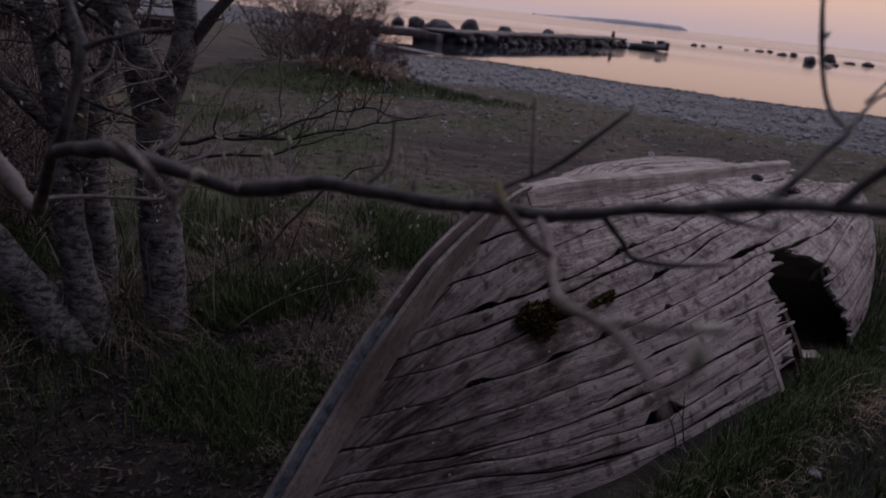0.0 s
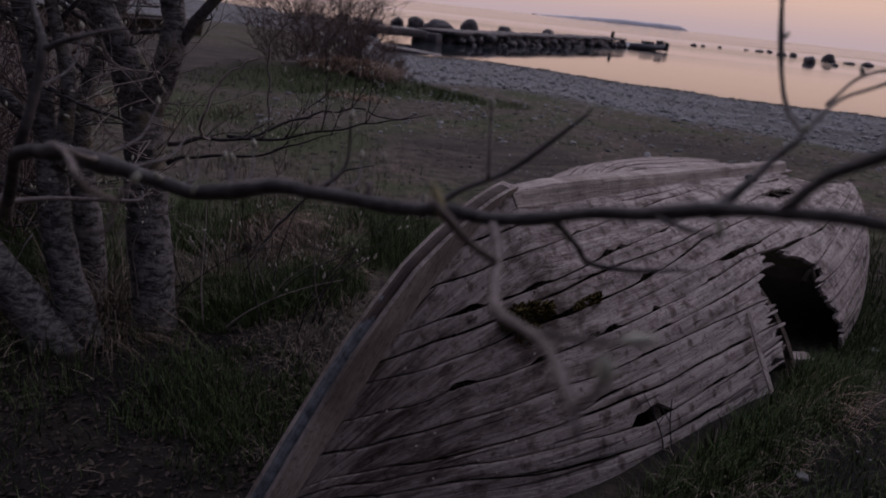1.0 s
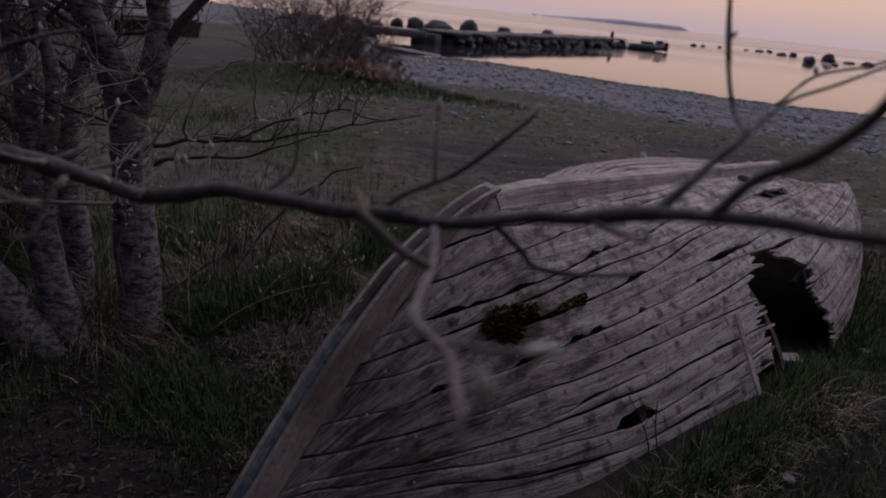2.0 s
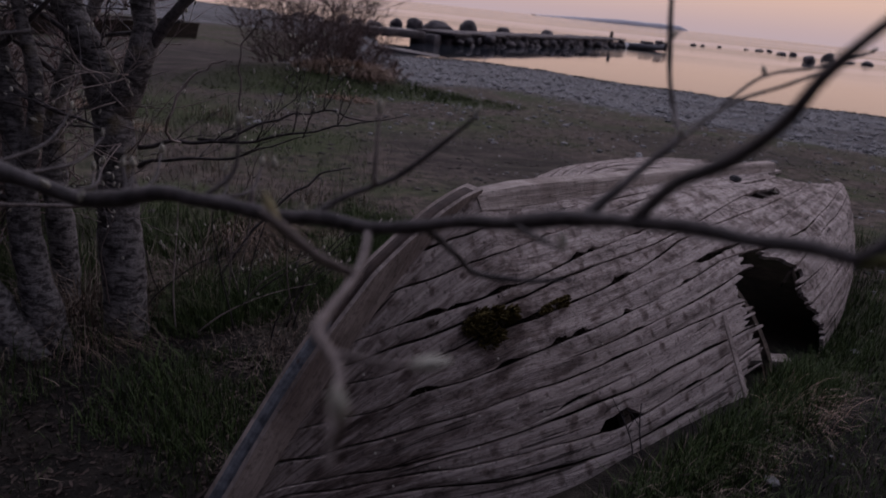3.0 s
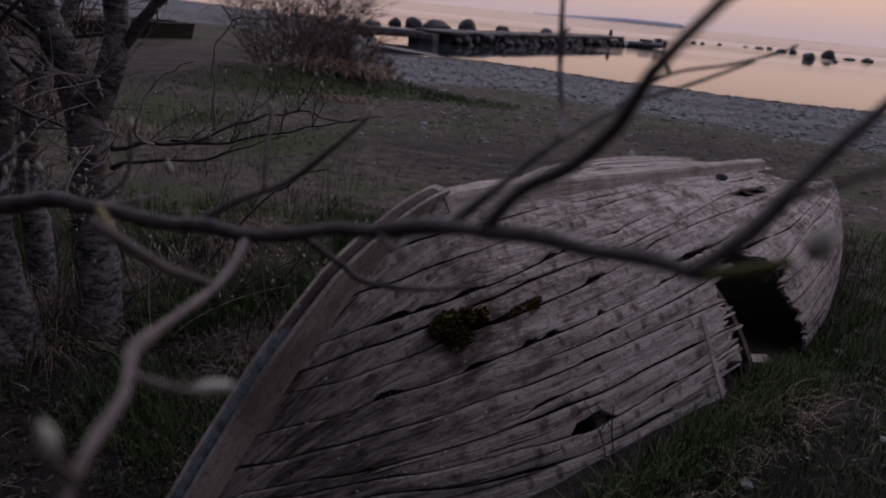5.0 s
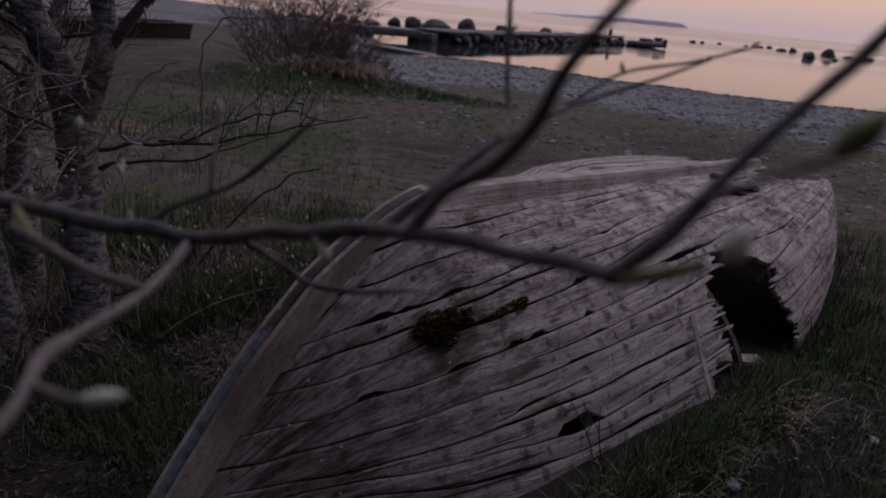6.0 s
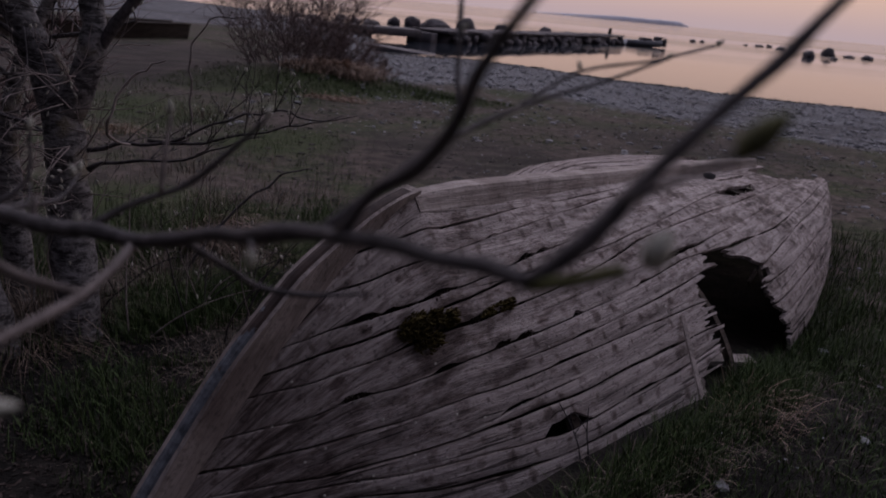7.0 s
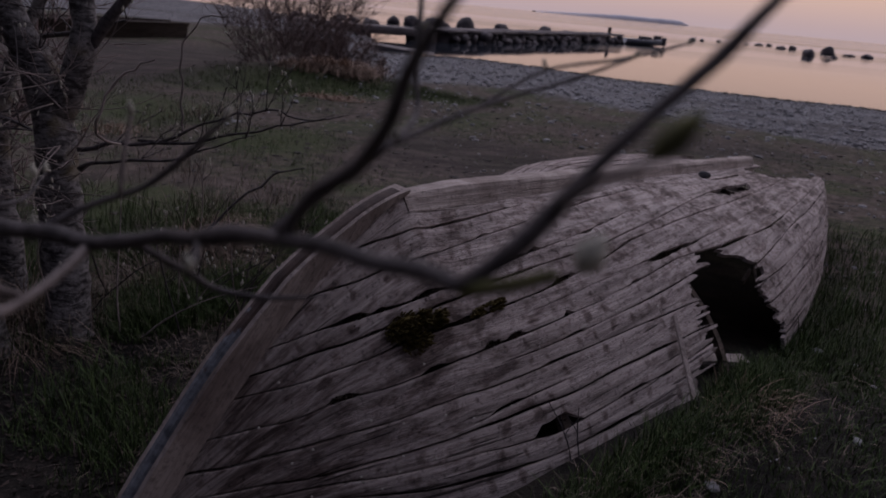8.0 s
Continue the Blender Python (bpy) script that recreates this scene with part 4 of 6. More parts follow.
for pts, mat, words in (([(-1.02, 3.33, 0.785, 0.0055), (-0.99, 3.12, 0.84, 0.0052), (-0.93, 2.93, 0.90, 0.005), (-0.892, 2.85, 0.964, 0.005), (-0.872, 2.871, 1.029, 0.0048), (-0.854, 2.885, 1.072, 0.0045), (-0.802, 2.907, 1.14, 0.004), (-0.755, 2.919, 1.175, 0.0034), (-0.702, 2.924, 1.192, 0.0022)], DEADTWIG, "pale bent dead shoot"),
                        ([(-0.83, 3.35, 0.80, 0.0054), (-0.79, 3.375, 0.82, 0.0052), (-0.773, 3.391, 0.855, 0.005), (-0.78, 3.412, 0.912, 0.005), (-0.794, 3.443, 1.009, 0.0046), (-0.814, 3.473, 1.102, 0.0044), (-0.813, 3.503, 1.197, 0.004), (-0.787, 3.52, 1.249, 0.0036), (-0.745, 3.543, 1.32, 0.003), (-0.649, 3.547, 1.333, 0.0026), (-0.564, 3.549, 1.336, 0.0018)], PALETWIG, "reddish upright shoot")):
    limb(tree_a, at_base(tree_a, zigzag(pts, 0.010)), "shoot", 6, 0.0, mat, words)
roots = []
for x, z, y in ((-0.70, 0.82, 3.36), (-0.54, 0.87, 3.37), (-0.88, 0.80, 3.35), (-0.63, 0.93, 3.38), (-0.42, 0.97, 3.4), (-0.75, 0.76, 3.375), (-0.5, 0.85, 3.38), (-0.35, 0.92, 3.38), (-0.95, 0.72, 3.37), (-1.05, 0.78, 3.34)):
    roots.append((Vector((x, y, z)) - tree_a.matrix_basis.translation, (rng.uniform(0.1, 0.9), rng.uniform(-0.5, 0.4), rng.uniform(0.1, 0.9))))
twigs(tree_a, rng, roots + roots, 0.3, 0.0028, TWIG, 0.55, 4)
roots = []
for _ in range(34):
    z = rng.uniform(0.35, 1.05)
    roots.append((Vector((-1.28 + rng.uniform(-0.05, 0.05), 3.33, z)) - tree_a.matrix_basis.translation, (rng.uniform(-0.5, 1.0), rng.uniform(-1.0, 0.1), rng.uniform(-0.2, 0.6))))
twigs(tree_a, rng, roots, 0.42, 0.0034, DEADTWIG, 0.3, 3)
roots = []
for _ in range(24):
    z = rng.uniform(0.3, 1.4)
    roots.append((Vector((-1.62 - 0.2 * z + rng.uniform(-0.2, 0.2), 3.12 + 0.2 * z, z)) - tree_b.matrix_basis.translation, (rng.uniform(-1, 0.9), rng.uniform(-1.0, 0.2), rng.uniform(-0.3, 0.8))))
twigs(tree_b, rng, roots, 0.5, 0.0045, TWIG, 0.25, 4)
roots = []
for _ in range(20):
    z = rng.uniform(0.9, 1.6)
    roots.append((Vector((-1.45 + rng.uniform(-0.2, 0.2), 3.5, z)) - tree_a.matrix_basis.translation, (rng.uniform(-1, 1), rng.uniform(-1.0, 0.2), rng.uniform(-0.3, 0.7))))
twigs(tree_a, rng, roots, 0.45, 0.0045, TWIG, 0.2, 4)

# coarser dead branches crowding the trunks
for tree, x, y, z, way, ln in ((tree_b, -1.75, 3.3, 0.95, (0.9, -0.3, -0.25), 0.55), (tree_b, -1.85, 3.38, 1.2, (-0.8, -0.3, 0.5), 0.7), (tree_b, -1.62, 3.15, 0.5, (-0.9, -0.4, 0.35), 0.7), (tree_d, -1.7, 3.8, 1.1, (0.7, -0.4, 0.4), 0.6), (tree_a, -1.6, 3.58, 1.25, (-0.9, -0.2, 0.3), 0.6),
                              (tree_a, -1.5, 3.54, 1.08, (-0.6, -0.5, 0.6), 0.6), (tree_b, -1.8, 3.35, 1.1, (0.8, -0.2, 0.6), 0.6), (tree_c, -2.1, 3.1, 0.5, (0.2, -0.3, 0.9), 0.9), (tree_c, -1.9, 3.05, 0.3, (-0.3, -0.2, 0.9), 0.8), (tree_d, -1.72, 3.8, 0.9, (-0.8, -0.2, 0.6), 0.8)):
    line = twig_line(rng, Vector((x, y, z)), way, ln, 0.22, 0.1, 8)
    limb(tree, at_base(tree, [(*p, 0.015 * (1 - 0.1 * i)) for i, p in enumerate(line)]), "branch", 7, 0.08, TWIG)
    twigs(tree, rng, [(p - tree.matrix_basis.translation, (rng.uniform(-1, 1), rng.uniform(-0.8, 0.3), rng.uniform(-0.3, 0.9))) for p in line[2:]], 0.3, 0.0036, TWIG, 0.25, 3)

# suckers from the root with opening buds
roots = []
for _ in range(20):
    x, y = rng.uniform(-1.25, -0.45), rng.uniform(3.15, 3.75)
    h = rng.uniform(0.45, 0.95)
    pts = [Vector((x, y, ground_z(x, y) - 0.02))]
    d = Vector((rng.uniform(-0.3, 0.7), rng.uniform(-0.4, 0.2), 1)).normalized()
    for i in range(5):
        d = (d + Vector((rng.uniform(-0.1, 0.3), rng.uniform(-0.15, 0.1), rng.uniform(-0.15, 0.02)))).normalized()
        pts.append(pts[-1] + d * h / 5)
    limb(tree_a, at_base(tree_a, [(*p, 0.0045 * (1 - 0.14 * i)) for i, p in enumerate(pts)]), "shoot", 5, 0.0, DEADTWIG if rng.random() < 0.5 else TWIG)
    for p in pts[2:]:
        roots.append((p - tree_a.matrix_basis.translation, (rng.uniform(-0.6, 1.0), rng.uniform(-0.7, 0.3), rng.uniform(0.0, 0.9))))
twigs(tree_a, rng, roots[::2], 0.17, 0.0018, TWIG, 0.35, 2)

# crowns above, out of sight, which shade the ground
for tree, x, y in ((tree_a, -1.75, 3.7), (tree_a, -1.2, 3.75), (tree_b, -1.95, 3.55), (tree_c, -2.6, 3.25), (tree_d, -1.55, 3.95)):
    roots = []
    for _ in range(20):
        roots.append((Vector((x + rng.uniform(-0.1, 0.1), y, rng.uniform(1.75, 2.9))) - tree.matrix_basis.translation, (rng.uniform(-1, 1), rng.uniform(-1, 0.8), rng.uniform(-0.1, 0.8))))
    twigs(tree, rng, roots, 1.15, 0.008, TWIG, 0.0, 6)

# ------------------------------------------------------------- the sapling whose bough hangs before the lens
sapling = empty("sapling", pose(-1.62, 1.72, -0.12), "young tree with a knobbly dark bough and opening buds", "tree")


def bough(pts, name="twig", sides=8, mat=TWIG, label="", knob=0.55):
    bm = bmesh.new()
    tube(bm, at_base(sapling, pts), sides, 0.008, 0.08, knob)
    return part(name, bm, mat, sapling, label)


def crooked(pts, amount, seed=2):
    """The same line with a node and a slight kink halfway along each stretch."""
    r, out = random.Random(seed), []
    for p, q in zip(pts, pts[1:]):
        out.append(p)
        m = [(a + b) / 2 for a, b in zip(p, q)]
        out.append((m[0] + r.uniform(-amount, amount), m[1], m[2] + r.uniform(-amount, amount), m[3] * r.uniform(0.92, 1.2)))
    return out + [pts[-1]]


def sap_bud(at, way, length, wide, mat=BUD, seed=0, name="bud", label="", on=None):
    bm = bmesh.new()
    bud_bm(bm, Vector(at) - sapling.matrix_basis.translation, way, length, wide, seed)
    part(name, bm, mat, on or sapling, label)


YELLOWBUD = two_tone("straw_yellow_bud", (0.30, 0.25, 0.12), (0.52, 0.46, 0.27), 60.0, 0.8)
GREENBUD = two_tone("green_brown_bud", (0.06, 0.06, 0.025), (0.14, 0.14, 0.05), 60.0, 0.7)
bough([(-1.62, 1.72, -0.15, 0.045), (-1.60, 1.71, 0.45, 0.038), (-1.52, 1.69, 0.95, 0.032), (-1.46, 1.66, 1.32, 0.027), (-1.44, 1.66, 1.8, 0.02), (-1.40, 1.68, 2.4, 0.008)], "trunk", 12, PALETWIG, "pale slender trunk")
bough([(-1.47, 1.66, 1.30, 0.020), (-1.354, 1.616, 1.265, 0.019), (-0.999, 1.46, 1.159, 0.0165), (-0.82, 1.354, 1.087, 0.0145), (-0.762, 1.303, 1.059, 0.0135), (-0.705, 1.262, 1.040, 0.012), (-0.682, 1.235, 1.075, 0.0105)], "limb", 12, PALETWIG, "pale sagging limb")
bough([(-0.70, 1.258, 1.043, 0.0105), (-0.655, 1.205, 1.108, 0.0095), (-0.612, 1.145, 1.165, 0.0088), (-0.566, 1.086, 1.208, 0.0082), (-0.551, 1.097, 1.269, 0.0070), (-0.545, 1.117, 1.333, 0.0062), (-0.565, 1.148, 1.364, 0.0046), (-0.597, 1.190, 1.397, 0.004), (-0.647, 1.262, 1.50, 0.004), (-0.68, 1.3, 1.8, 0.002)], "stem", 10)
bough([(-0.691, 1.262, 1.060, 0.0045), (-0.684, 1.389, 1.034, 0.0042), (-0.681, 1.554, 0.991, 0.0042), (-0.67, 1.729, 0.947, 0.0044), (-0.672, 1.76, 0.962, 0.003)])
bough([(-0.545, 1.117, 1.333, 0.0058), (-0.525, 1.121, 1.345, 0.0044), (-0.499, 1.124, 1.355, 0.0037), (-0.481, 1.148, 1.364, 0.003), (-0.452, 1.182, 1.371, 0.002)])
bough(crooked([(-0.566, 1.072, 1.191, 0.0105), (-0.512, 1.045, 1.204, 0.0102), (-0.451, 1.010, 1.214, 0.0098), (-0.37, 0.965, 1.213, 0.0094), (-0.27, 0.925, 1.204, 0.0092), (-0.20, 0.895, 1.220, 0.0090), (-0.136, 0.872, 1.237, 0.0088), (-0.08, 0.85, 1.239, 0.0080), (0.0, 0.80, 1.246, 0.0072), (0.094, 0.752, 1.258, 0.0066), (0.18, 0.70, 1.288, 0.0058), (0.25, 0.63, 1.317, 0.0052), (0.297, 0.584, 1.332, 0.0050), (0.36, 0.53, 1.342, 0.0046), (0.41, 0.491, 1.347, 0.0044)], 0.004), "bough", 10, label="knobbly dark bough")
bough([(0.41, 0.491, 1.347, 0.0046), (0.437, 0.495, 1.372, 0.0042), (0.468, 0.503, 1.410, 0.0038), (0.50, 0.511, 1.445, 0.0036), (0.523, 0.517, 1.468, 0.0042), (0.545, 0.522, 1.495, 0.0032), (0.60, 0.53, 1.56, 0.002)])
bough([(0.41, 0.491, 1.346, 0.0042), (0.43, 0.482, 1.353, 0.0030), (0.453, 0.475, 1.364, 0.0026)], label="short green side shoot", mat=GREENBUD)
sap_bud((0.462, 0.478, 1.366), (0.5, 0.1, 0.55), 0.022, 0.0075, seed=1)
sap_bud((0.470, 0.408, 1.433), (0.55, -0.1, 0.85), 0.026, 0.006, GREENBUD, 2)
bough([(0.452, 0.498, 1.39, 0.0022), (0.46, 0.45, 1.414, 0.0019), (0.470, 0.408, 1.433, 0.0017)])
# twin shoots rising from the middle of the bough
bough([(0.297, 0.584, 1.332, 0.0046), (0.318, 0.572, 1.365, 0.0038), (0.345, 0.553, 1.388, 0.0040), (0.364, 0.53, 1.418, 0.0044), (0.374, 0.515, 1.448, 0.0038), (0.394, 0.492, 1.484, 0.0032), (0.425, 0.46, 1.53, 0.0034), (0.46, 0.44, 1.60, 0.002)])
bough([(0.27, 0.655, 1.308, 0.0042), (0.302, 0.672, 1.336, 0.0036), (0.33, 0.695, 1.358, 0.0032), (0.353, 0.708, 1.378, 0.0028), (0.365, 0.775, 1.390, 0.0024), (0.361, 0.80, 1.42, 0.0022), (0.358, 0.832, 1.484, 0.0021), (0.353, 0.85, 1.56, 0.0015)], "shoot")
bough([(0.353, 0.708, 1.376, 0.0026), (0.40, 0.78, 1.392, 0.0022), (0.45, 0.85, 1.405, 0.0020), (0.50, 0.88, 1.420, 0.0018), (0.561, 0.902, 1.445, 0.0016)])
bough([(0.42, 0.82, 1.398, 0.0018), (0.478, 0.879, 1.428, 0.0017), (0.56, 0.94, 1.442, 0.0016), (0.638, 0.999, 1.461, 0.0014)])
for at, way in (((0.353, 0.708, 1.378), (0.2, 0, 1)), ((0.638, 0.999, 1.461), (0.8, 0.1, 0.5)), ((0.561, 0.902, 1.445), (0.7, 0.1, 0.6)), ((0.478, 0.879, 1.428), (-0.3, 0, 0.9)), ((0.359, 0.82, 1.455), (0.5, 0, 0.8))):
    sap_bud(at, way, 0.012, 0.0032, seed=at[0] * 50)
# upright shoot and leaning shoot on the left half
bough([(0.02, 0.79, 1.243, 0.0042), (0.06, 0.82, 1.268, 0.0034), (0.108, 0.845, 1.288, 0.0032), (0.15, 0.846, 1.325, 0.0028), (0.185, 0.843, 1.36, 0.0018)], "shoot")
bough([(0.088, 0.83, 1.281, 0.0024), (0.086, 0.845, 1.31, 0.0021), (0.084, 0.871, 1.350, 0.0017)], "shoot", mat=PALETWIG)
sap_bud((0.185, 0.843, 1.36), (0.3, 0, 0.9), 0.014, 0.0040, seed=3)
sap_bud((0.084, 0.871, 1.348), (0, 0, 1), 0.018, 0.0042, seed=4)
# drooping pale shoot towards the lens
bough([(0.094, 0.752, 1.254, 0.0052), (0.097, 0.70, 1.249, 0.0046), (0.096, 0.644, 1.246, 0.0042), (0.091, 0.58, 1.249, 0.0040), (0.090, 0.516, 1.255, 0.0042), (0.104, 0.475, 1.262, 0.0036), (0.116, 0.439, 1.266, 0.0034), (0.120, 0.40, 1.266, 0.0030), (0.124, 0.368, 1.262, 0.0027), (0.125, 0.358, 1.255, 0.0022)], "shoot", mat=PALETWIG, label="pale drooping shoot")
bough([(0.096, 0.650, 1.247, 0.0036), (0.07, 0.615, 1.272, 0.0038), (0.048, 0.592, 1.298, 0.0042), (0.035, 0.582, 1.312, 0.0034)], "shoot", mat=PALETWIG)
bough([(0.105, 0.47, 1.263, 0.0024), (0.14, 0.44, 1.274, 0.002), (0.162, 0.426, 1.282, 0.0018)], mat=PALETWIG)
sap_bud((0.046, 0.590, 1.296), (-0.42, -0.05, 0.8), 0.032, 0.0056, YELLOWBUD, seed=5)
sap_bud((0.155, 0.427, 1.281), (0.9, 0.1, 0.15), 0.024, 0.0060, seed=6)
sap_bud((0.130, 0.345, 1.292), (-0.12, 0.0, 0.9), 0.019, 0.0060, seed=7)
bough([(0.124, 0.374, 1.262, 0.0022), (0.128, 0.357, 1.279, 0.0018), (0.130, 0.345, 1.293, 0.0018)], mat=PALETWIG)
bough([(0.15, 0.72, 1.272, 0.0036), (0.18, 0.75, 1.24, 0.003), (0.20, 0.773, 1.217, 0.0026), (0.245, 0.77, 1.215, 0.002), (0.30, 0.77, 1.222, 0.0012)])
bough([(0.216, 0.672, 1.301, 0.0026), (0.236, 0.61, 1.306, 0.0018), (0.247, 0.566, 1.313, 0.0015)])
sap_bud((0.248, 0.564, 1.313), (-0.1, 0.0, 0.9), 0.013, 0.0042, seed=12)
bough([(-0.04, 0.83, 1.238, 0.004), (-0.04, 0.84, 1.262, 0.003)], mat=PALETWIG)
# buds and short spurs on the left half of the bough
bough([(-0.412, 0.985, 1.216, 0.0045), (-0.37, 0.86, 1.25, 0.0024), (-0.319, 0.706, 1.296, 0.0022), (-0.288, 0.666, 1.299, 0.0025), (-0.261, 0.624, 1.301, 0.0030), (-0.232, 0.573, 1.305, 0.0030), (-0.229, 0.580, 1.294, 0.0030), (-0.234, 0.617, 1.278, 0.0025), (-0.248, 0.673, 1.256, 0.0022), (-0.250, 0.668, 1.239, 0.0020), (-0.256, 0.665, 1.230, 0.0019), (-0.273, 0.664, 1.228, 0.0016)], "shoot", mat=PALETWIG, label="pale looping shoot")
bough([(-0.248, 0.673, 1.256, 0.0022), (-0.240, 0.677, 1.268, 0.002), (-0.231, 0.680, 1.279, 0.0018)], mat=PALETWIG)
sap_bud((-0.236, 0.578, 1.308), (0.3, 0.0, -1), 0.016, 0.0046, seed=9)
sap_bud((-0.234, 0.679, 1.274), (0.4, 0.0, 0.8), 0.014, 0.0048, seed=10)
for at, way in (((-0.26, 0.91, 1.205), (0.2, -0.1, 1)), ((-0.11, 0.86, 1.245), (0.1, 0, 1)), ((-0.03, 0.90, 1.27), (-0.3, 0, 1)), ((-0.30, 0.92, 1.215), (-0.5, -0.2, 0.7)), ((0.02, 0.80, 1.25), (0.2, -0.3, 0.9))):
    sap_bud(at, way, 0.016, 0.0042, seed=at[0] * 31)
# thin spurs behind the bough, each ending in a bud
for i, (foot, tip) in enumerate((((-0.10, 0.86, 1.24), (-0.073, 0.896, 1.316)), ((-0.22, 0.905, 1.214), (-0.241, 1.109, 1.228)), ((-0.37, 0.965, 1.213), (-0.371, 1.212, 1.220)), ((-0.42, 0.99, 1.214), (-0.423, 1.224, 1.256)),
                                 ((-0.30, 0.935, 1.208), (-0.334, 1.099, 1.195)), ((-0.24, 0.91, 1.21), (-0.25, 1.004, 1.228)), ((-0.55, 1.10, 1.28), (-0.555, 1.255, 1.355)), ((-0.11, 0.865, 1.238), (-0.098, 0.935, 1.250)),
                                 ((-0.09, 0.855, 1.24), (-0.069, 0.989, 1.252)), ((-0.25, 0.915, 1.208), (-0.248, 1.031, 1.222)), ((-0.30, 0.935, 1.206), (-0.312, 1.08, 1.210)))):
    mid = [(a + b) / 2 + k for a, b, k in zip(foot, tip, (0.012, 0.01, -0.012))]
    spur = bough([(*foot, 0.0028), (*mid, 0.0022), (*tip, 0.0015)], "twig", 6, TWIG)
    sap_bud(tip, (0.15 * math.sin(i * 2), 0.1, 1), 0.015, 0.0042, seed=i, on=spur)
# ------------------------------------------------------------- shore, jetty, boulders and the far headland
BOULDER = two_tone("dark_wet_granite", (0.075, 0.066, 0.074), (0.20, 0.175, 0.185), 1.5, 0.75, 0.6, 0.05)
CONCRETE = two_tone("old_grey_concrete", (0.13, 0.115, 0.12), (0.22, 0.195, 0.20), 1.2, 0.85, 0.4, 0.02)
# the headland's base colour is lifted pale and bluish to paint in haze
HEADLAND_HAZE = two_tone("hazed_headland", (0.62, 0.60, 0.68), (0.70, 0.68, 0.75), 0.02, 1.0, 0.0)
DARKTIMBER = two_tone("dark_tarred_timber", (0.045, 0.036, 0.033), (0.10, 0.082, 0.073), 5.0, 0.8, 0.5, 0.02, stretch=(0.3, 4, 4))
BOATPAINT = two_tone("grey_white_boat_paint", (0.45, 0.45, 0.48), (0.60, 0.60, 0.63), 2.0, 0.5)

rng = random.Random(11)
for i, (x, y, w, h) in enumerate([(-7.6, 66.1, 1.3, 0.85), (-6.4, 73.9, 1.2, 1.1), (-4.8, 74.4, 1.5, 1.5), (-2.5, 70.8, 2.6, 1.5), (0.1, 73.4, 1.6, 2.0), (3.9, 82.5, 1.5, 1.15), (4.9, 85, 0.7, 0.4), (9.2, 90.1, 1.5, 1.3),
                                  (13.4, 100.7, 2.1, 0.5), (11.4, 98, 0.9, 0.4), (36.7, 129.3, 1.0, 0.7), (39.5, 133.8, 0.85, 0.55), (44.6, 141.0, 0.8, 0.55), (51.0, 146, 0.8, 0.4), (53.2, 145.3, 1.6, 0.6), (57.1, 151.0, 1.06, 0.7),
                                  (51.4, 130.4, 1.5, 0.8), (53.4, 130.9, 1.1, 1.2), (43.5, 101.1, 1.5, 1.4), (55.0, 121.4, 1.9, 1.8), (46.7, 101.0, 1.0, 0.5), (58.4, 121.8, 1.7, 0.55), (60.1, 119.8, 1.7, 0.95),
                                  (-10.9, 69.3, 0.9, 0.5), (-9.7, 71.2, 1.0, 0.6), (-13.4, 70.8, 1.5, 0.5), (-15.5, 74, 1.2, 0.5), (-18.0, 72, 1.3, 0.6), (-12.0, 78, 1.2, 0.6), (72, 122, 1.8, 0.4)]):
    bm = bmesh.new()
    rock(bm, (0, 0, h * 0.12), (w * 0.52, w * 0.48, h * 0.52), i + 1.0, 3)
    ob = thing("boulder", bm, BOULDER, "dark rounded boulder standing in the shallow sea", "boulder", "boulders in the bay")
    ob.matrix_basis = pose(x, y, SEA, 0, 0, rng.uniform(0, 360))

# the jetty: a rubble-faced pier under a concrete deck, with a gap bridged near the shore
jetty = empty("jetty", pose(-1.84, 48.2, SEA) @ Matrix.Diagonal((1.15, 1.15, 1.0, 1.0)), "low concrete-decked stone jetty reaching into the bay", "jetty")
JDIR = Vector((16.9, 32.5, 0.12)).normalized()
JANG = math.degrees(math.atan2(JDIR.y, JDIR.x))
JLEN = 31.5
for i in range(14):
    bm = bmesh.new()
    box(bm, (JLEN / 14 - 0.03, 2.2, 0.17), pose(*(JDIR * (JLEN / 14 * (i + 0.5))), 0, 0, JANG) @ Matrix.Translation((0, 0, 0.68 + 0.02 * math.sin(i * 2.1))), 0.02)
    part("deck_slab", bm, CONCRETE, jetty, "grey concrete deck slab")
bm = bmesh.new()
box(bm, (JLEN - 0.6, 1.5, 1.6), pose(*(JDIR * (JLEN * 0.5)), 0, 0, JANG) @ Matrix.Translation((0, 0, -0.32)))
part("core", bm, BOULDER, jetty, "dark rubble core")
for i in range(120):
    d = rng.uniform(0.2, JLEN - 0.2)
    side = rng.choice((-1, -1, 1))
    p = JDIR * d + Vector((JDIR.y, -JDIR.x, 0)) * (-side * rng.uniform(0.75, 1.25))
    bm = bmesh.new()
    rock(bm, (p.x, p.y, rng.uniform(-0.15, 0.42)), [rng.uniform(0.18, 0.42) for _ in range(3)], i * 0.7, 1)
    part("stone", bm, BOULDER, jetty)
bm = bmesh.new()
box(bm, (0.7, 1.5, 1.1), pose(-0.4, -0.2, 0.0, 0, 0, JANG), 0.03)
part("pier_head", bm, BOULDER, jetty, "dark block pier")
bm = bmesh.new()
box(bm, (3.0, 2.2, 0.42), pose(-2.2, -1.3, 0.50, 0, 0, 28), 0.02)
part("bridge_slab", bm, CONCRETE, jetty, "slab bridging a gap")
bm = bmesh.new()
box(bm, (7.5, 2.2, 0.42), pose(-7.2, -3.0, 0.52, 0, 0, 16), 0.02)
part("landing", bm, CONCRETE, jetty, "shore end of the deck")
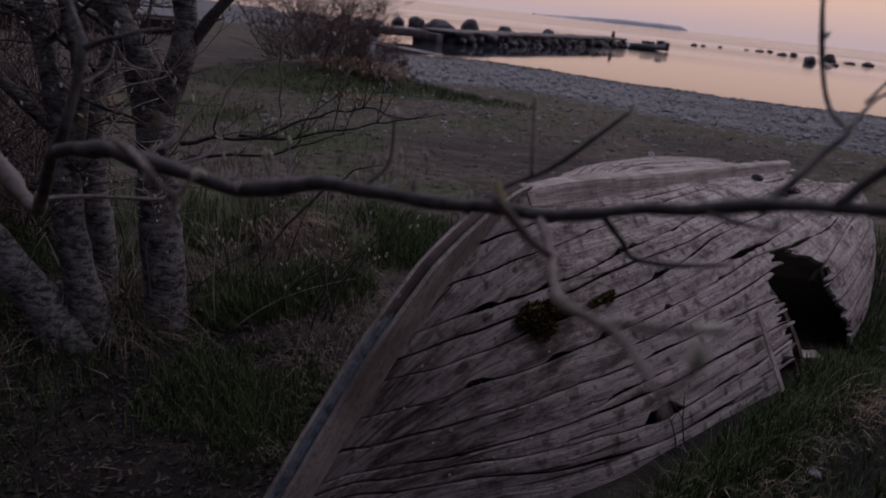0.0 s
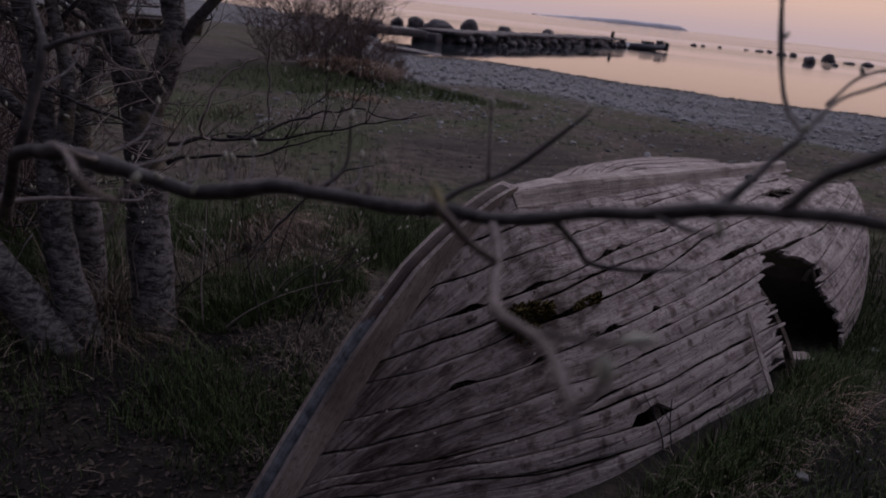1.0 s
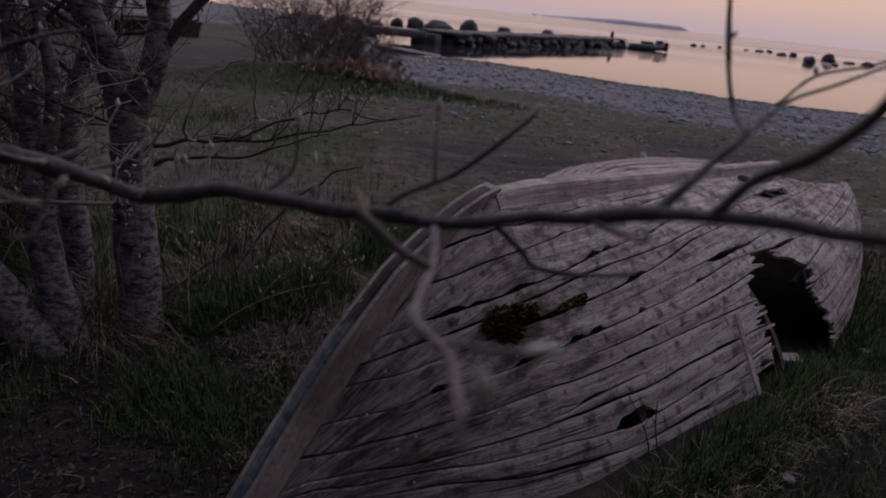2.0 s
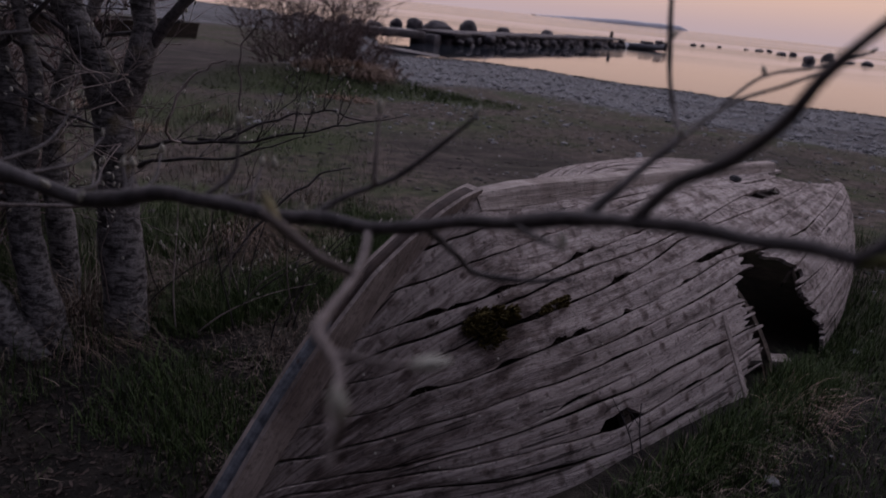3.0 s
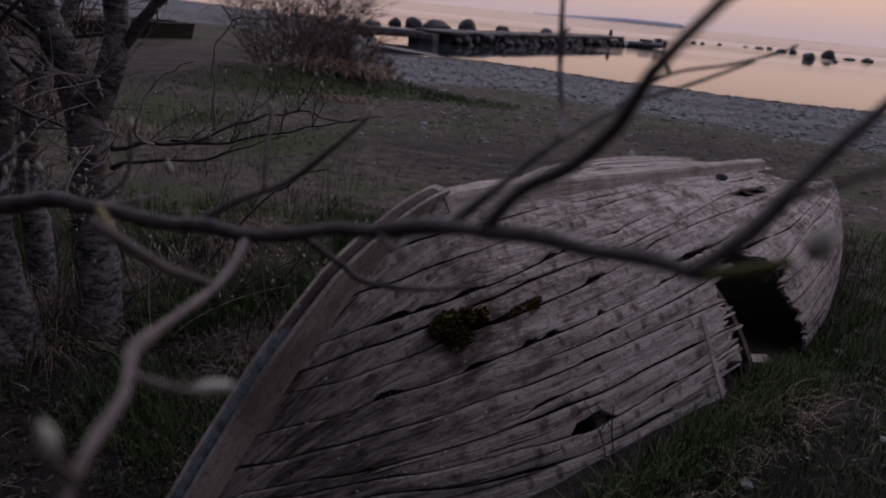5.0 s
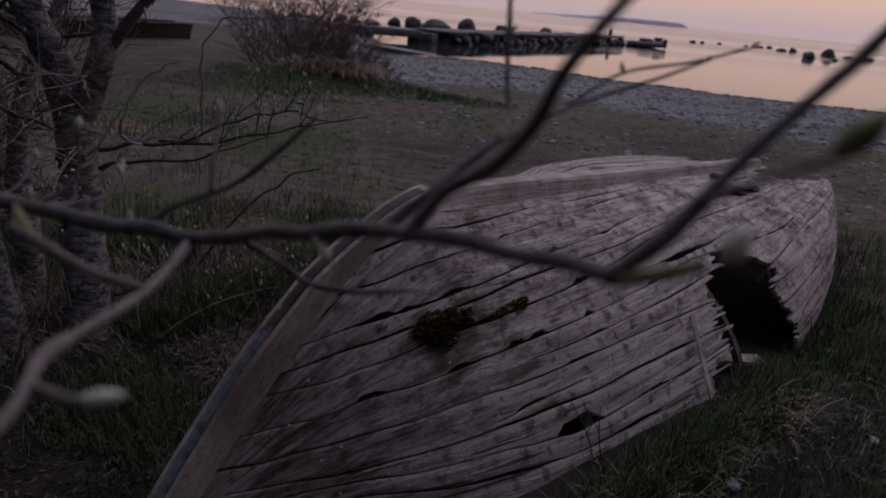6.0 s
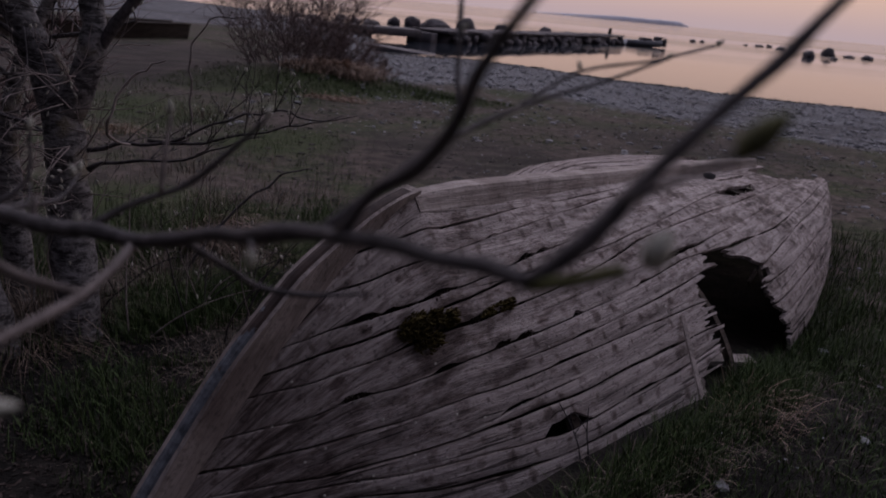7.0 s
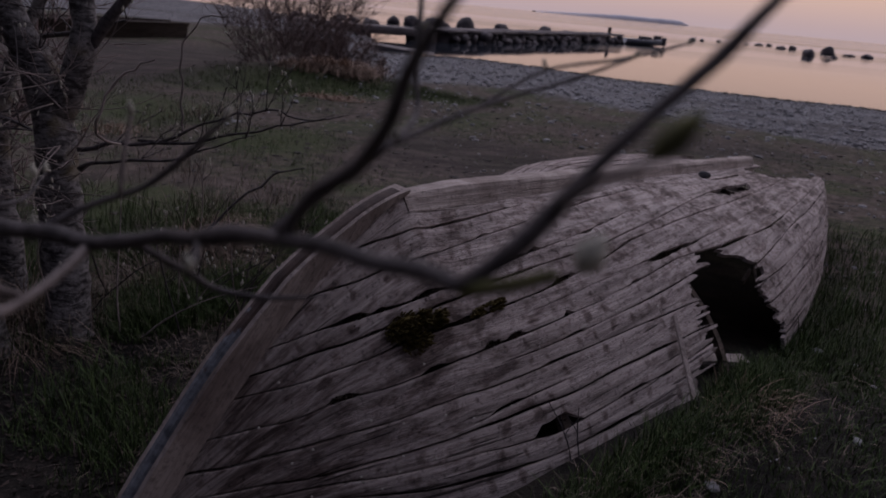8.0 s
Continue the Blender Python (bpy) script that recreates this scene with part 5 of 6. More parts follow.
for sx, at in ((1.3, (-3.6, -1.9, 0.0)), (6.4, (-7.9, -3.2, 0.0))):
    bm = bmesh.new()
    box(bm, (sx, 1.5, 0.84), pose(*at, 0, 0, 16), 0.02, 0.05)
    part("footing", bm, BOULDER, jetty, "dark stone footing")
for d in (JLEN - 0.8, ):
    bm = bmesh.new()
    p = JDIR * d
    tube(bm, [(p.x, p.y, 0.3, 0.16), (p.x, p.y, 0.9, 0.15), (p.x + 0.02, p.y, 1.45, 0.14)], 8, 0.3, 0.1)
    part("bollard", bm, DARKTIMBER, jetty, "dark mooring post")
ramp = bmesh.new()
box(ramp, (5.6, 1.5, 0.22), pose(0, 0, 0.12, 0, 4, 6), 0.03)
tr = thing("concrete_slab", ramp, CONCRETE, "pale concrete slipway slab lying at the waterline", "slab", smooth=False)
tr.matrix_basis = pose(-3.6, 37.3, -0.9, 0, 0, -8)


def moored_boat():
    """A small open boat at the jetty's end."""
    ob = empty("moored_boat", pose(18.2, 80.6, SEA, 0, 0, 12), "small pale open boat moored at the jetty end", "boat")
    bm = bmesh.new()
    rows = []
    for i in range(13):
        t = i / 12
        w = 0.85 * math.sin(math.pi * min(1, t * 0.72 + 0.28)) ** 0.7 if t < 0.98 else 0.04
        rows.append([bm.verts.new((-2.1 + 4.2 * t, n * w, z + 0.2 * t * t)) for n, z in ((-1, 0.55), (-0.8, 0.15), (0, -0.1), (0.8, 0.15), (1, 0.55), (0.9, 0.55), (0.7, 0.2), (0, 0.0), (-0.7, 0.2), (-0.9, 0.55))])
    for a, b in zip(rows, rows[1:]):
        for q in range(10):
            bm.faces.new((a[q], b[q], b[(q + 1) % 10], a[(q + 1) % 10]))
    bm.faces.new(rows[0])
    bm.faces.new(rows[-1][::-1])
    bmesh.ops.recalc_face_normals(bm, faces=bm.faces)
    part("hull", bm, BOATPAINT, ob)
    for nm, sz, at in (("cover", (1.1, 0.9, 0.42), (0.1, 0, 0.66)), ("crate", (0.6, 0.7, 0.6), (1.45, 0.1, 0.74)), ("engine", (0.42, 0.4, 0.85), (2.15, 0.0, 0.5))):
        bm = bmesh.new()
        box(bm, sz, Matrix.Translation(at), 0.06, 0.05)
        part(nm, bm, BOULDER, ob, "dark covered gear")
    bm = bmesh.new()
    tube(bm, [(2.0, 0.1, 0.5, 0.03), (2.02, 0.1, 0.8, 0.03), (2.05, 0.1, 1.15, 0.025)], 6, 0.2)
    part("pole", bm, DARKTIMBER, ob)


moored_boat()
bm = bmesh.new()
n = 60
rows = []
for i in range(n + 1):
    t = i / n
    h = 13.0 * min(1, t * 1.6 + 0.08) * min(1, (1 - t) * 22 + 0.12) * (1 + 0.12 * noise.noise(Vector((t * 14, 0, 0))) + 0.06 * noise.noise(Vector((t * 50, 3, 0))))
    rows.append([bm.verts.new((208 + 480 * t, 2500 + 10 * t + dy, z)) for dy, z in ((0, SEA - 1), (6, h * 0.6), (40, h), (160, h * 0.8), (240, SEA - 1))])
for a, b in zip(rows, rows[1:]):
    for q in range(4):
        bm.faces.new((a[q], a[q + 1], b[q + 1], b[q]))
bmesh.ops.recalc_face_normals(bm, faces=bm.faces)
thing("headland", bm, HEADLAND_HAZE, "low headland far across the water, haze painted into its pale blue-grey", "headland", kind="structure")

# long low dark timber hull lying on the upper beach
hulk = empty("beached_hull", pose(-8.3, 18.9, ground_z(-8.3, 18.9) - 0.03, 0, 0, 56), "long low dark timber hull on the upper beach", "boat")
bm = bmesh.new()
rows = []
for i in range(17):
    t = i / 16
    w = 0.62 * min(1.0, 0.62 + 1.6 * min(t, 1 - t))
    rows.append([bm.verts.new((-3.6 + 5.8 * t, q * w, z)) for q, z in ((-0.7, 0.0), (-1, 0.38), (-0.93, 0.38), (-0.6, 0.08), (0.6, 0.08), (0.93, 0.38), (1, 0.38), (0.7, 0.0))])
for a, b in zip(rows, rows[1:]):
    for q in range(8):
        bm.faces.new((a[q], b[q], b[(q + 1) % 8], a[(q + 1) % 8]))
bm.faces.new(rows[0])
bm.faces.new(rows[-1][::-1])
bmesh.ops.recalc_face_normals(bm, faces=bm.faces)
part("hull", bm, DARKTIMBER, hulk, smooth=False)
for q in (-1, 1):
    bm = bmesh.new()
    tube(bm, [(-3.6 + 5.8 * t, q * 0.62 * min(1.0, 0.62 + 1.6 * min(t, 1 - t)), 0.40, 0.035) for t in (0, 0.1, 0.25, 0.5, 0.75, 0.9, 1)], 6, 0.3)
    part("rail", bm, DARKTIMBER, hulk)


def shrub(at, height, spread, stems, seed, label):
    """A leafless shrub: many forking stems, each a mesh of its own."""
    rng = random.Random(seed)
    ob = empty("bare_shrub", pose(*at), label, "shrub", "bare shrubs on the beach edge")
    for i in range(stems):
        bm = bmesh.new()
        a = rng.uniform(0, 2 * math.pi)
        r = spread * math.sqrt(rng.random())
        way = Vector((math.cos(a) * r, math.sin(a) * r, height * 0.85)).normalized()
        ln = height * rng.uniform(0.6, 1.1)
        base = Vector((math.cos(a) * r * 0.62, math.sin(a) * r * 0.62, -0.05))
        line = twig_line(rng, base, way, ln, 0.2, 0.1, 7)
        tube(bm, [(*p, 0.010 * (1 - 0.7 * j / 6)) for j, p in enumerate(line)], 4, 0.25)
        for _ in range(22):
            j = rng.randrange(1, 7)
            d = (line[j] - line[j - 1]).normalized() * 0.5 + Vector((rng.uniform(-0.9, 0.9), rng.uniform(-0.9, 0.9), rng.uniform(-0.4, 0.6)))
            sub = twig_line(rng, line[j], d, ln * rng.uniform(0.2, 0.5), 0.25, 0.2, 5)
            tube(bm, [(*p, 0.0055 * (1 - 0.6 * q / 4)) for q, p in enumerate(sub)], 3, 0.2)
            for _ in range(2):
                q = rng.randrange(1, 4)
                d2 = (sub[q + 1] - sub[q]).normalized() + Vector((rng.uniform(-1, 1), rng.uniform(-1, 1), rng.uniform(-0.3, 0.7)))
                s2 = twig_line(rng, sub[q], d2, ln * rng.uniform(0.08, 0.2), 0.25, 0.2, 4)
                tube(bm, [(*p, 0.0033) for p in s2], 3, 0.2)
        part("stem", bm, SHRUBWOOD, ob)


SHRUBWOOD = two_tone("purple_brown_shrub_stems", (0.12, 0.088, 0.088), (0.25, 0.187, 0.18), 8.0, 0.8)
shrub((-2.75, 14.4, -0.02), 2.0, 1.15, 46, 1, "leafless purple-brown shrub growing in rough grass")
shrub((-2.05, 14.9, -0.03), 1.0, 0.75, 30, 2, "low bare reddish shrub beside a larger one")
shrub((-3.15, 4.9, -0.05), 1.5, 0.7, 26, 4, "dark bare thicket behind the alder trunks")
shrub((-2.55, 3.95, -0.05), 0.9, 0.4, 14, 5, "low dark bare shrub at the foot of alders")
shrub((-1.15, 15.0, -0.03), 0.42, 0.22, 12, 3, "small dark bare shrub in green grass")
# ------------------------------------------------------------- small things on and round the boat
def on_hull(s, v, out=0.0):
    return BOAT_M @ hull_point(s, v, 1, out)


MOSS = blade_material("olive_moss", (0.05, 0.038, 0.013), (0.145, 0.110, 0.036), 0.9)


DEADMOSS = blade_material("dead_brown_moss", (0.014, 0.010, 0.008), (0.050, 0.034, 0.024), 0.95)


def moss_clump(name, at, size, count, seed, label, mat=MOSS):
    """A cushion of short curled sprigs."""
    rng = random.Random(seed)
    bm = bmesh.new()
    lumps = [(rng.uniform(-0.75, 0.75), rng.uniform(-0.6, 0.6), rng.uniform(0.22, 0.55)) for _ in range(9)]
    for _ in range(count):
        a, r = rng.uniform(0, 6.283), rng.random() ** 0.6
        lx, ly, lr = rng.choice(lumps)
        base = Vector(((lx + math.cos(a) * r * lr) * size[0], (ly + math.sin(a) * r * lr) * size[1], 0))
        h = size[2] * (0.5 + lr) * (1.15 - r * r) * rng.uniform(0.5, 1.3)
        tip = base + Vector((rng.uniform(-0.5, 0.5) * h, rng.uniform(-0.5, 0.5) * h, h))
        w = rng.uniform(0.003, 0.006)
        d = Vector((rng.uniform(-1, 1), rng.uniform(-1, 1), 0)).normalized() * w
        mid = base.lerp(tip, 0.6)
        e = d.cross(Vector((0, 0, 1)))
        vs = [bm.verts.new(p) for p in (base - d * 0.4, mid - d, mid + e, mid + d, tip)]
        bm.faces.new((vs[0], vs[1], vs[2]))
        bm.faces.new((vs[0], vs[2], vs[3]))
        bm.faces.new((vs[1], vs[4], vs[2]))
        bm.faces.new((vs[2], vs[4], vs[3]))
    ob = thing(name, bm, mat, label, "moss")
    ob.matrix_basis = at
    return ob


def hull_frame(s, v):
    p = on_hull(s, v, 0.002)
    x = (on_hull(s + 0.05, v) - p).normalized()
    y = (on_hull(s, v - 0.03) - p).normalized()
    z = x.cross(y).normalized()
    y = z.cross(x)
    return Matrix.Translation(p) @ Matrix((x, y, z)).transposed().to_4x4()


moss_clump("moss_cushion", hull_frame(-0.10, 0.365), (0.115, 0.068, 0.034), 1500, 3, "olive brown moss cushion growing on the hull planks")
moss_clump("moss_cushion", hull_frame(0.16, 0.378), (0.10, 0.022, 0.018), 520, 4, "thin strip of olive moss along a plank seam")
for s, a, ln in ((-0.29, 0.258, 0.085), (-0.03, 0.302, 0.10), (0.07, 0.392, 0.07), (0.44, 0.258, 0.07), (-0.355, 0.455, 0.075), (0.135, 0.478, 0.06), (0.25, 0.476, 0.05), (0.60, 0.372, 0.09), (1.30, 0.434, 0.16)):
    moss_clump("moss_tuft", hull_frame(s, a) @ pose(0, 0, -0.013), (ln * 0.6, 0.016, 0.016), int(1900 * ln), int(s * 100) + 7, "dark brown dirt and dead moss packed in a plank seam", DEADMOSS)
bm = bmesh.new()
rock(bm, (0, 0, 0.016), (0.047, 0.036, 0.028), 3.3, 3)
stone_on_hull = thing("stone", bm, two_tone("dark_grey_stone", (0.05, 0.05, 0.058), (0.11, 0.105, 0.115), 20.0), "dark rounded stone lying on the hull bottom", "stone")
stone_on_hull.matrix_basis = hull_frame(3.12, 0.128)

# nail heads left bright in the planks
NAIL = two_tone("dull_bright_nail", (0.45, 0.42, 0.38), (0.7, 0.66, 0.6), 90.0, 0.5)
rng = random.Random(21)
spots = [(-0.345, 0.72), (-0.46, 0.735), (-0.10, 0.62), (0.13, 0.70), (0.28, 0.72), (-0.22, 0.60), (-0.02, 0.655), (0.12, 0.655), (0.36, 0.71), (-0.5, 0.25), (-0.56, 0.36), (-0.3, 0.555)]
spots += [(rng.uniform(-0.5, 1.1), rng.uniform(0.45, 0.8)) for _ in range(16)]
for s, a in spots:
    bm = bmesh.new()
    bmesh.ops.create_uvsphere(bm, u_segments=7, v_segments=5, radius=0.0042, matrix=BOAT_M.inverted() @ hull_frame(s, a) @ pose(0, 0, 0.013) @ Matrix.Diagonal((1, 1, 0.45, 1)))
    part("nail", bm, NAIL, boat, "bright nail head")

# a broken batten leaning on the hull, and a pale board half sunk in the grass
top, foot = on_hull(1.07, 0.647, 0.022), Vector((1.380, 2.750, 0.165))
d = (top - foot)
bm = bmesh.new()
box(bm, (0.020, 0.012, d.length + 0.05), Matrix.Identity(4), 0.003, 0.006)
batten = thing("batten", bm, STEMWOOD, "split grey batten leaning against the broken planks", "batten", smooth=False)
batten.matrix_basis = Matrix.Translation((top + foot) / 2) @ d.to_track_quat("Z", "Y").to_matrix().to_4x4()
bm = bmesh.new()
box(bm, (0.30, 0.07, 0.028), Matrix.Identity(4), 0.004, 0.003)
board = thing("board", bm, KEELWOOD, "short pale board lying in grass below the hole", "board", smooth=False)
board.matrix_basis = pose(1.62, 3.22, 0.105, 6, 2, 14)

# dead stalks at the foot of the hull
for words, lines in (
        ("dark red dead stalk rising beside the hull planks", ([(0.921, 2.336, 0.025, 0.0032), (0.901, 2.363, 0.109, 0.0028), (0.890, 2.386, 0.180, 0.0024), (0.889, 2.408, 0.248, 0.0020)], [(0.891, 2.383, 0.171, 0.0020), (0.865, 2.394, 0.204, 0.0016), (0.850, 2.399, 0.221, 0.0012)],)),
        ("thin forked dead stalk standing before a gap in the hull", ([(0.885, 2.343, 0.045, 0.0030), (0.868, 2.366, 0.119, 0.0027), (0.842, 2.384, 0.175, 0.0023), (0.815, 2.398, 0.218, 0.0020), (0.789, 2.409, 0.255, 0.0016)], [(0.842, 2.384, 0.175, 0.0018), (0.831, 2.394, 0.207, 0.0014), (0.832, 2.402, 0.232, 0.0010)], [(0.851, 2.379, 0.158, 0.0018), (0.870, 2.390, 0.192, 0.0014), (0.887, 2.395, 0.208, 0.0010)],)),
        ("pale bent dead stalk in grass by the hull", ([(0.859, 2.280, 0.014, 0.0026), (0.853, 2.290, 0.045, 0.0023), (0.836, 2.296, 0.064, 0.0019), (0.816, 2.300, 0.077, 0.0016)],))):
    bm = bmesh.new()
    for line in lines:
        tube(bm, line, 6, 0.02)
    thing("dead_stalk", bm, TWIG, words, "stalk")
# ------------------------------------------------------------- grass, straw, litter and stones
GREEN = blade_material("spring_grass", (0.016, 0.031, 0.010), (0.086, 0.126, 0.040))
STRAW = blade_material("dead_straw", (0.045, 0.034, 0.029), (0.23, 0.178, 0.142))
LITTER = blade_material("leaf_litter", (0.010, 0.008, 0.007), (0.045, 0.035, 0.030))
TUSSOCK = blade_material("brown_dead_tussock", (0.045, 0.031, 0.024), (0.30, 0.215, 0.165))
FARTUSSOCK = blade_material("rosy_dead_grass", (0.17, 0.118, 0.09), (0.46, 0.33, 0.255))
PEBBLE = blade_material("beach_pebbles", (0.14, 0.14, 0.15), (0.34, 0.335, 0.35), 0.8)
BOAT_INV = BOAT_M.inverted()


def under_boat(x, y, keep=0.0):
    p = BOAT_INV @ Vector((x, y, 0.1))
    if not -0.93 < p.x < LEN:
        return False
    n = -p.y
    b = lerp(p.x, ST, BEAM)
    return -b * lerp(p.x, [0.3, 2.3], [0.3, 1.0]) - 0.05 < n + 0.05 < b * 0.94 - keep


def ribbons(name, blades, material, label, category):
    """Many bent blades in one mesh. A blade: base, lean (x, y), height, width, droop."""
    verts, faces = [], []
    for bx, by, bz, lx, ly, h, w, droop in blades:
        ang = math.atan2(ly, lx) + 1.57 + 0.6 * math.sin(bx * 91 + by * 57)
        ox, oy = math.cos(ang) * w, math.sin(ang) * w
        i = len(verts)
        for t, k in ((0.0, 1.0), (0.4, 0.85), (0.75, 0.55)):
            px, py, pz = bx + lx * t * t, by + ly * t * t, bz + h * (t - droop * t * t)
            verts += [(px - ox * k, py - oy * k, pz), (px + ox * k, py + oy * k, pz)]
        verts.append((bx + lx, by + ly, bz + h * (1 - droop)))
        faces += [(i, i + 1, i + 3, i + 2), (i + 2, i + 3, i + 5, i + 4), (i + 4, i + 5, i + 6)]
    data = bpy.data.meshes.new(name)
    data.from_pydata(verts, [], faces)
    data.materials.append(material)
    return tagged(new(name, data), label, category, kind="stuff")


def patch(x, y, seed, scale):
    return noise.noise(Vector((x * scale, y * scale, seed)))


rng = random.Random(31)
# green clumps: centre, radius, share, height
CLUMPS = [(-0.36, 4.45, 0.36, 2400, 0.22), (-0.05, 4.9, 0.4, 1300, 0.2), (-0.85, 3.6, 0.36, 3000, 0.20), (-0.62, 3.75, 0.3, 1800, 0.22), (-0.95, 3.35, 0.22, 1100, 0.16), (-1.35, 4.3, 0.4, 1400, 0.2), (-2.0, 3.6, 0.5, 2200, 0.25), (-2.3, 2.9, 0.5, 1600, 0.2), (-2.5, 3.9, 0.5, 1800, 0.28), (-2.9, 4.6, 0.6, 1600, 0.3), (-1.5, 8.0, 0.9, 900, 0.10), (-3.2, 9.4, 1.2, 1200, 0.12), (-4.5, 11.0, 1.2, 900, 0.12), (1.2, 9.5, 0.8, 500, 0.06), (-0.55, 5.3, 0.5, 1100, 0.16), (-0.75, 4.7, 0.4, 1500, 0.24), (-0.4, 5.0, 0.35, 1200, 0.22), (-1.3, 5.0, 0.5, 1200, 0.22), (3.3, 4.9, 0.5, 700, 0.16), (2.8, 4.2, 0.4, 700, 0.17), (-1.6, 4.3, 0.5, 1200, 0.2), (-0.72, 2.62, 0.38, 2600, 0.13), (-0.55, 2.35, 0.3, 900, 0.11), (-1.35, 2.2, 0.4, 500, 0.14), (-1.1, 4.6, 0.6, 700, 0.22),
          (1.62, 2.98, 0.24, 1900, 0.17), (1.78, 3.12, 0.22, 1200, 0.14), (1.45, 2.72, 0.22, 700, 0.13), (1.15, 2.42, 0.22, 1100, 0.14), (0.98, 2.26, 0.2, 700, 0.12), (2.1, 3.4, 0.35, 1500, 0.08), (1.5, 2.2, 0.4, 900, 0.06), (2.4, 2.9, 0.5, 1500, 0.055), (0.75, 1.95, 0.35, 700, 0.10), (1.9, 2.45, 0.4, 1500, 0.055), (1.35, 2.05, 0.35, 900, 0.07), (2.0, 2.2, 0.5, 1300, 0.05), (2.4, 3.5, 0.4, 1300, 0.09), (2.7, 3.3, 0.5, 1200, 0.06), (1.0, 1.9, 0.3, 500, 0.08),
          (2.5, 3.9, 0.5, 900, 0.2), (3.0, 4.6, 0.6, 800, 0.2), (3.5, 5.6, 0.6, 600, 0.2), (-1.9, 12.2, 0.9, 1900, 0.15), (-0.6, 13.2, 1.0, 1900, 0.17), (-3.2, 12.0, 1.0, 1200, 0.13), (0.4, 12.9, 0.9, 1300, 0.15), (-1.4, 2.9, 0.5, 600, 0.2),
          (-2.2, 4.8, 0.8, 800, 0.25), (-2.5, 7.5, 1.2, 900, 0.2), (-0.8, 6.6, 0.8, 500, 0.14), (0.0, 1.75, 0.35, 600, 0.14)]
blades = []
for cx, cy, r, count, h in CLUMPS:
    big = max(1.0, cy / 9)
    for _ in range(count):
        a, q = rng.uniform(0, 6.283), r * math.sqrt(rng.random())
        x, y = cx + math.cos(a) * q, cy + math.sin(a) * q
        if under_boat(x, y) or patch(x, y, 5, 3.0) < (-0.5 if cx > 1.0 else -0.25):
            continue
        hh = h * rng.uniform(0.45, 1.15) * (1 - 0.5 * (q / r) ** 2)
        blades.append((x, y, ground_z(x, y) - 0.01, rng.gauss(0, 0.32) * hh, rng.gauss(0, 0.32) * hh, hh, rng.uniform(0.0011, 0.0026) * big, rng.uniform(0, 0.25)))
for _ in range(36000):
    x, y = rng.uniform(-3.2, 5.5), 1.2 + 11.0 * rng.random() ** 1.2
    if under_boat(x, y) or patch(x, y, 9, 0.9) + 0.5 * patch(x, y, 3, 4.0) + rng.gauss(0, 0.25) < 0.12:
        continue
    hh = rng.uniform(0.03, 0.11) * lerp(y, [4, 7], [1.0, 0.45])
    blades.append((x, y, ground_z(x, y) - 0.01, rng.gauss(0, 0.5) * hh, rng.gauss(0, 0.5) * hh, hh, rng.uniform(0.0015, 0.003) * max(1, y / 9), rng.uniform(0, 0.3)))
for _ in range(1900):
    s = rng.uniform(-0.75, 2.6)
    p = BOAT_M @ Vector((s, -(lerp(s, ST, BEAM) * 0.96 + rng.uniform(-0.02, 0.16)), 0))
    hh = rng.uniform(0.04, 0.12)
    blades.append((p.x, p.y, ground_z(p.x, p.y) - 0.01, rng.gauss(0.1, 0.35) * hh, rng.gauss(-0.1, 0.35) * hh, hh, rng.uniform(0.001, 0.0024), rng.uniform(0, 0.3)))
for _ in range(900):
    s = rng.uniform(-0.35, 1.5)
    p = BOAT_M @ Vector((s, -(lerp(s, ST, BEAM) * 0.97 + rng.uniform(0.0, 0.09)), 0))
    hh = rng.uniform(0.07, 0.19) * (0.6 + 0.8 * max(0.0, patch(p.x, p.y, 2, 5.0)))
    blades.append((p.x, p.y, ground_z(p.x, p.y) - 0.01, rng.gauss(0.0, 0.4) * hh, rng.gauss(0.0, 0.4) * hh, hh, rng.uniform(0.001, 0.0022), rng.uniform(0, 0.3)))
for _ in range(15000):
    x, y = rng.uniform(0.9, 3.8), rng.uniform(1.7, 4.8)
    if under_boat(x, y) or patch(x, y, 12, 2.2) + rng.gauss(0, 0.2) < -0.05:
        continue
    hh = rng.uniform(0.02, 0.07)
    blades.append((x, y, ground_z(x, y) - 0.005, rng.gauss(0, 0.6) * hh, rng.gauss(0, 0.6) * hh, hh, rng.uniform(0.0014, 0.003), rng.uniform(0, 0.4)))
ribbons("grass", blades, GREEN, "dark green spring grass in tufts on the turf", "grass")

blades = []
TUSSOCKS = [(-1.05, 3.75, 0.25, 260, 0.4), (-1.45, 3.30, 0.35, 420, 0.45), (-1.6, 2.95, 0.4, 200, 0.3), (1.95, 2.75, 0.4, 60, 0.10), (1.75, 2.45, 0.4, 60, 0.10), (2.4, 3.2, 0.5, 60, 0.10), (2.1, 2.3, 0.5, 40, 0.08),
            (-0.5, 3.0, 0.35, 220, 0.14), (-0.4, 3.45, 0.3, 180, 0.16), (-0.35, 2.75, 0.3, 200, 0.1), (-1.75, 2.5, 0.35, 160, 0.2), (-1.2, 5.2, 0.5, 260, 0.3), (-0.5, 4.8, 0.5, 240, 0.26), (-0.9, 5.6, 0.6, 260, 0.26), (-1.8, 6.4, 0.7, 300, 0.25), (-2.6, 9.0, 0.6, 300, 0.3), (0.95, 2.15, 0.3, 70, 0.14), (1.3, 2.0, 0.4, 40, 0.10)]
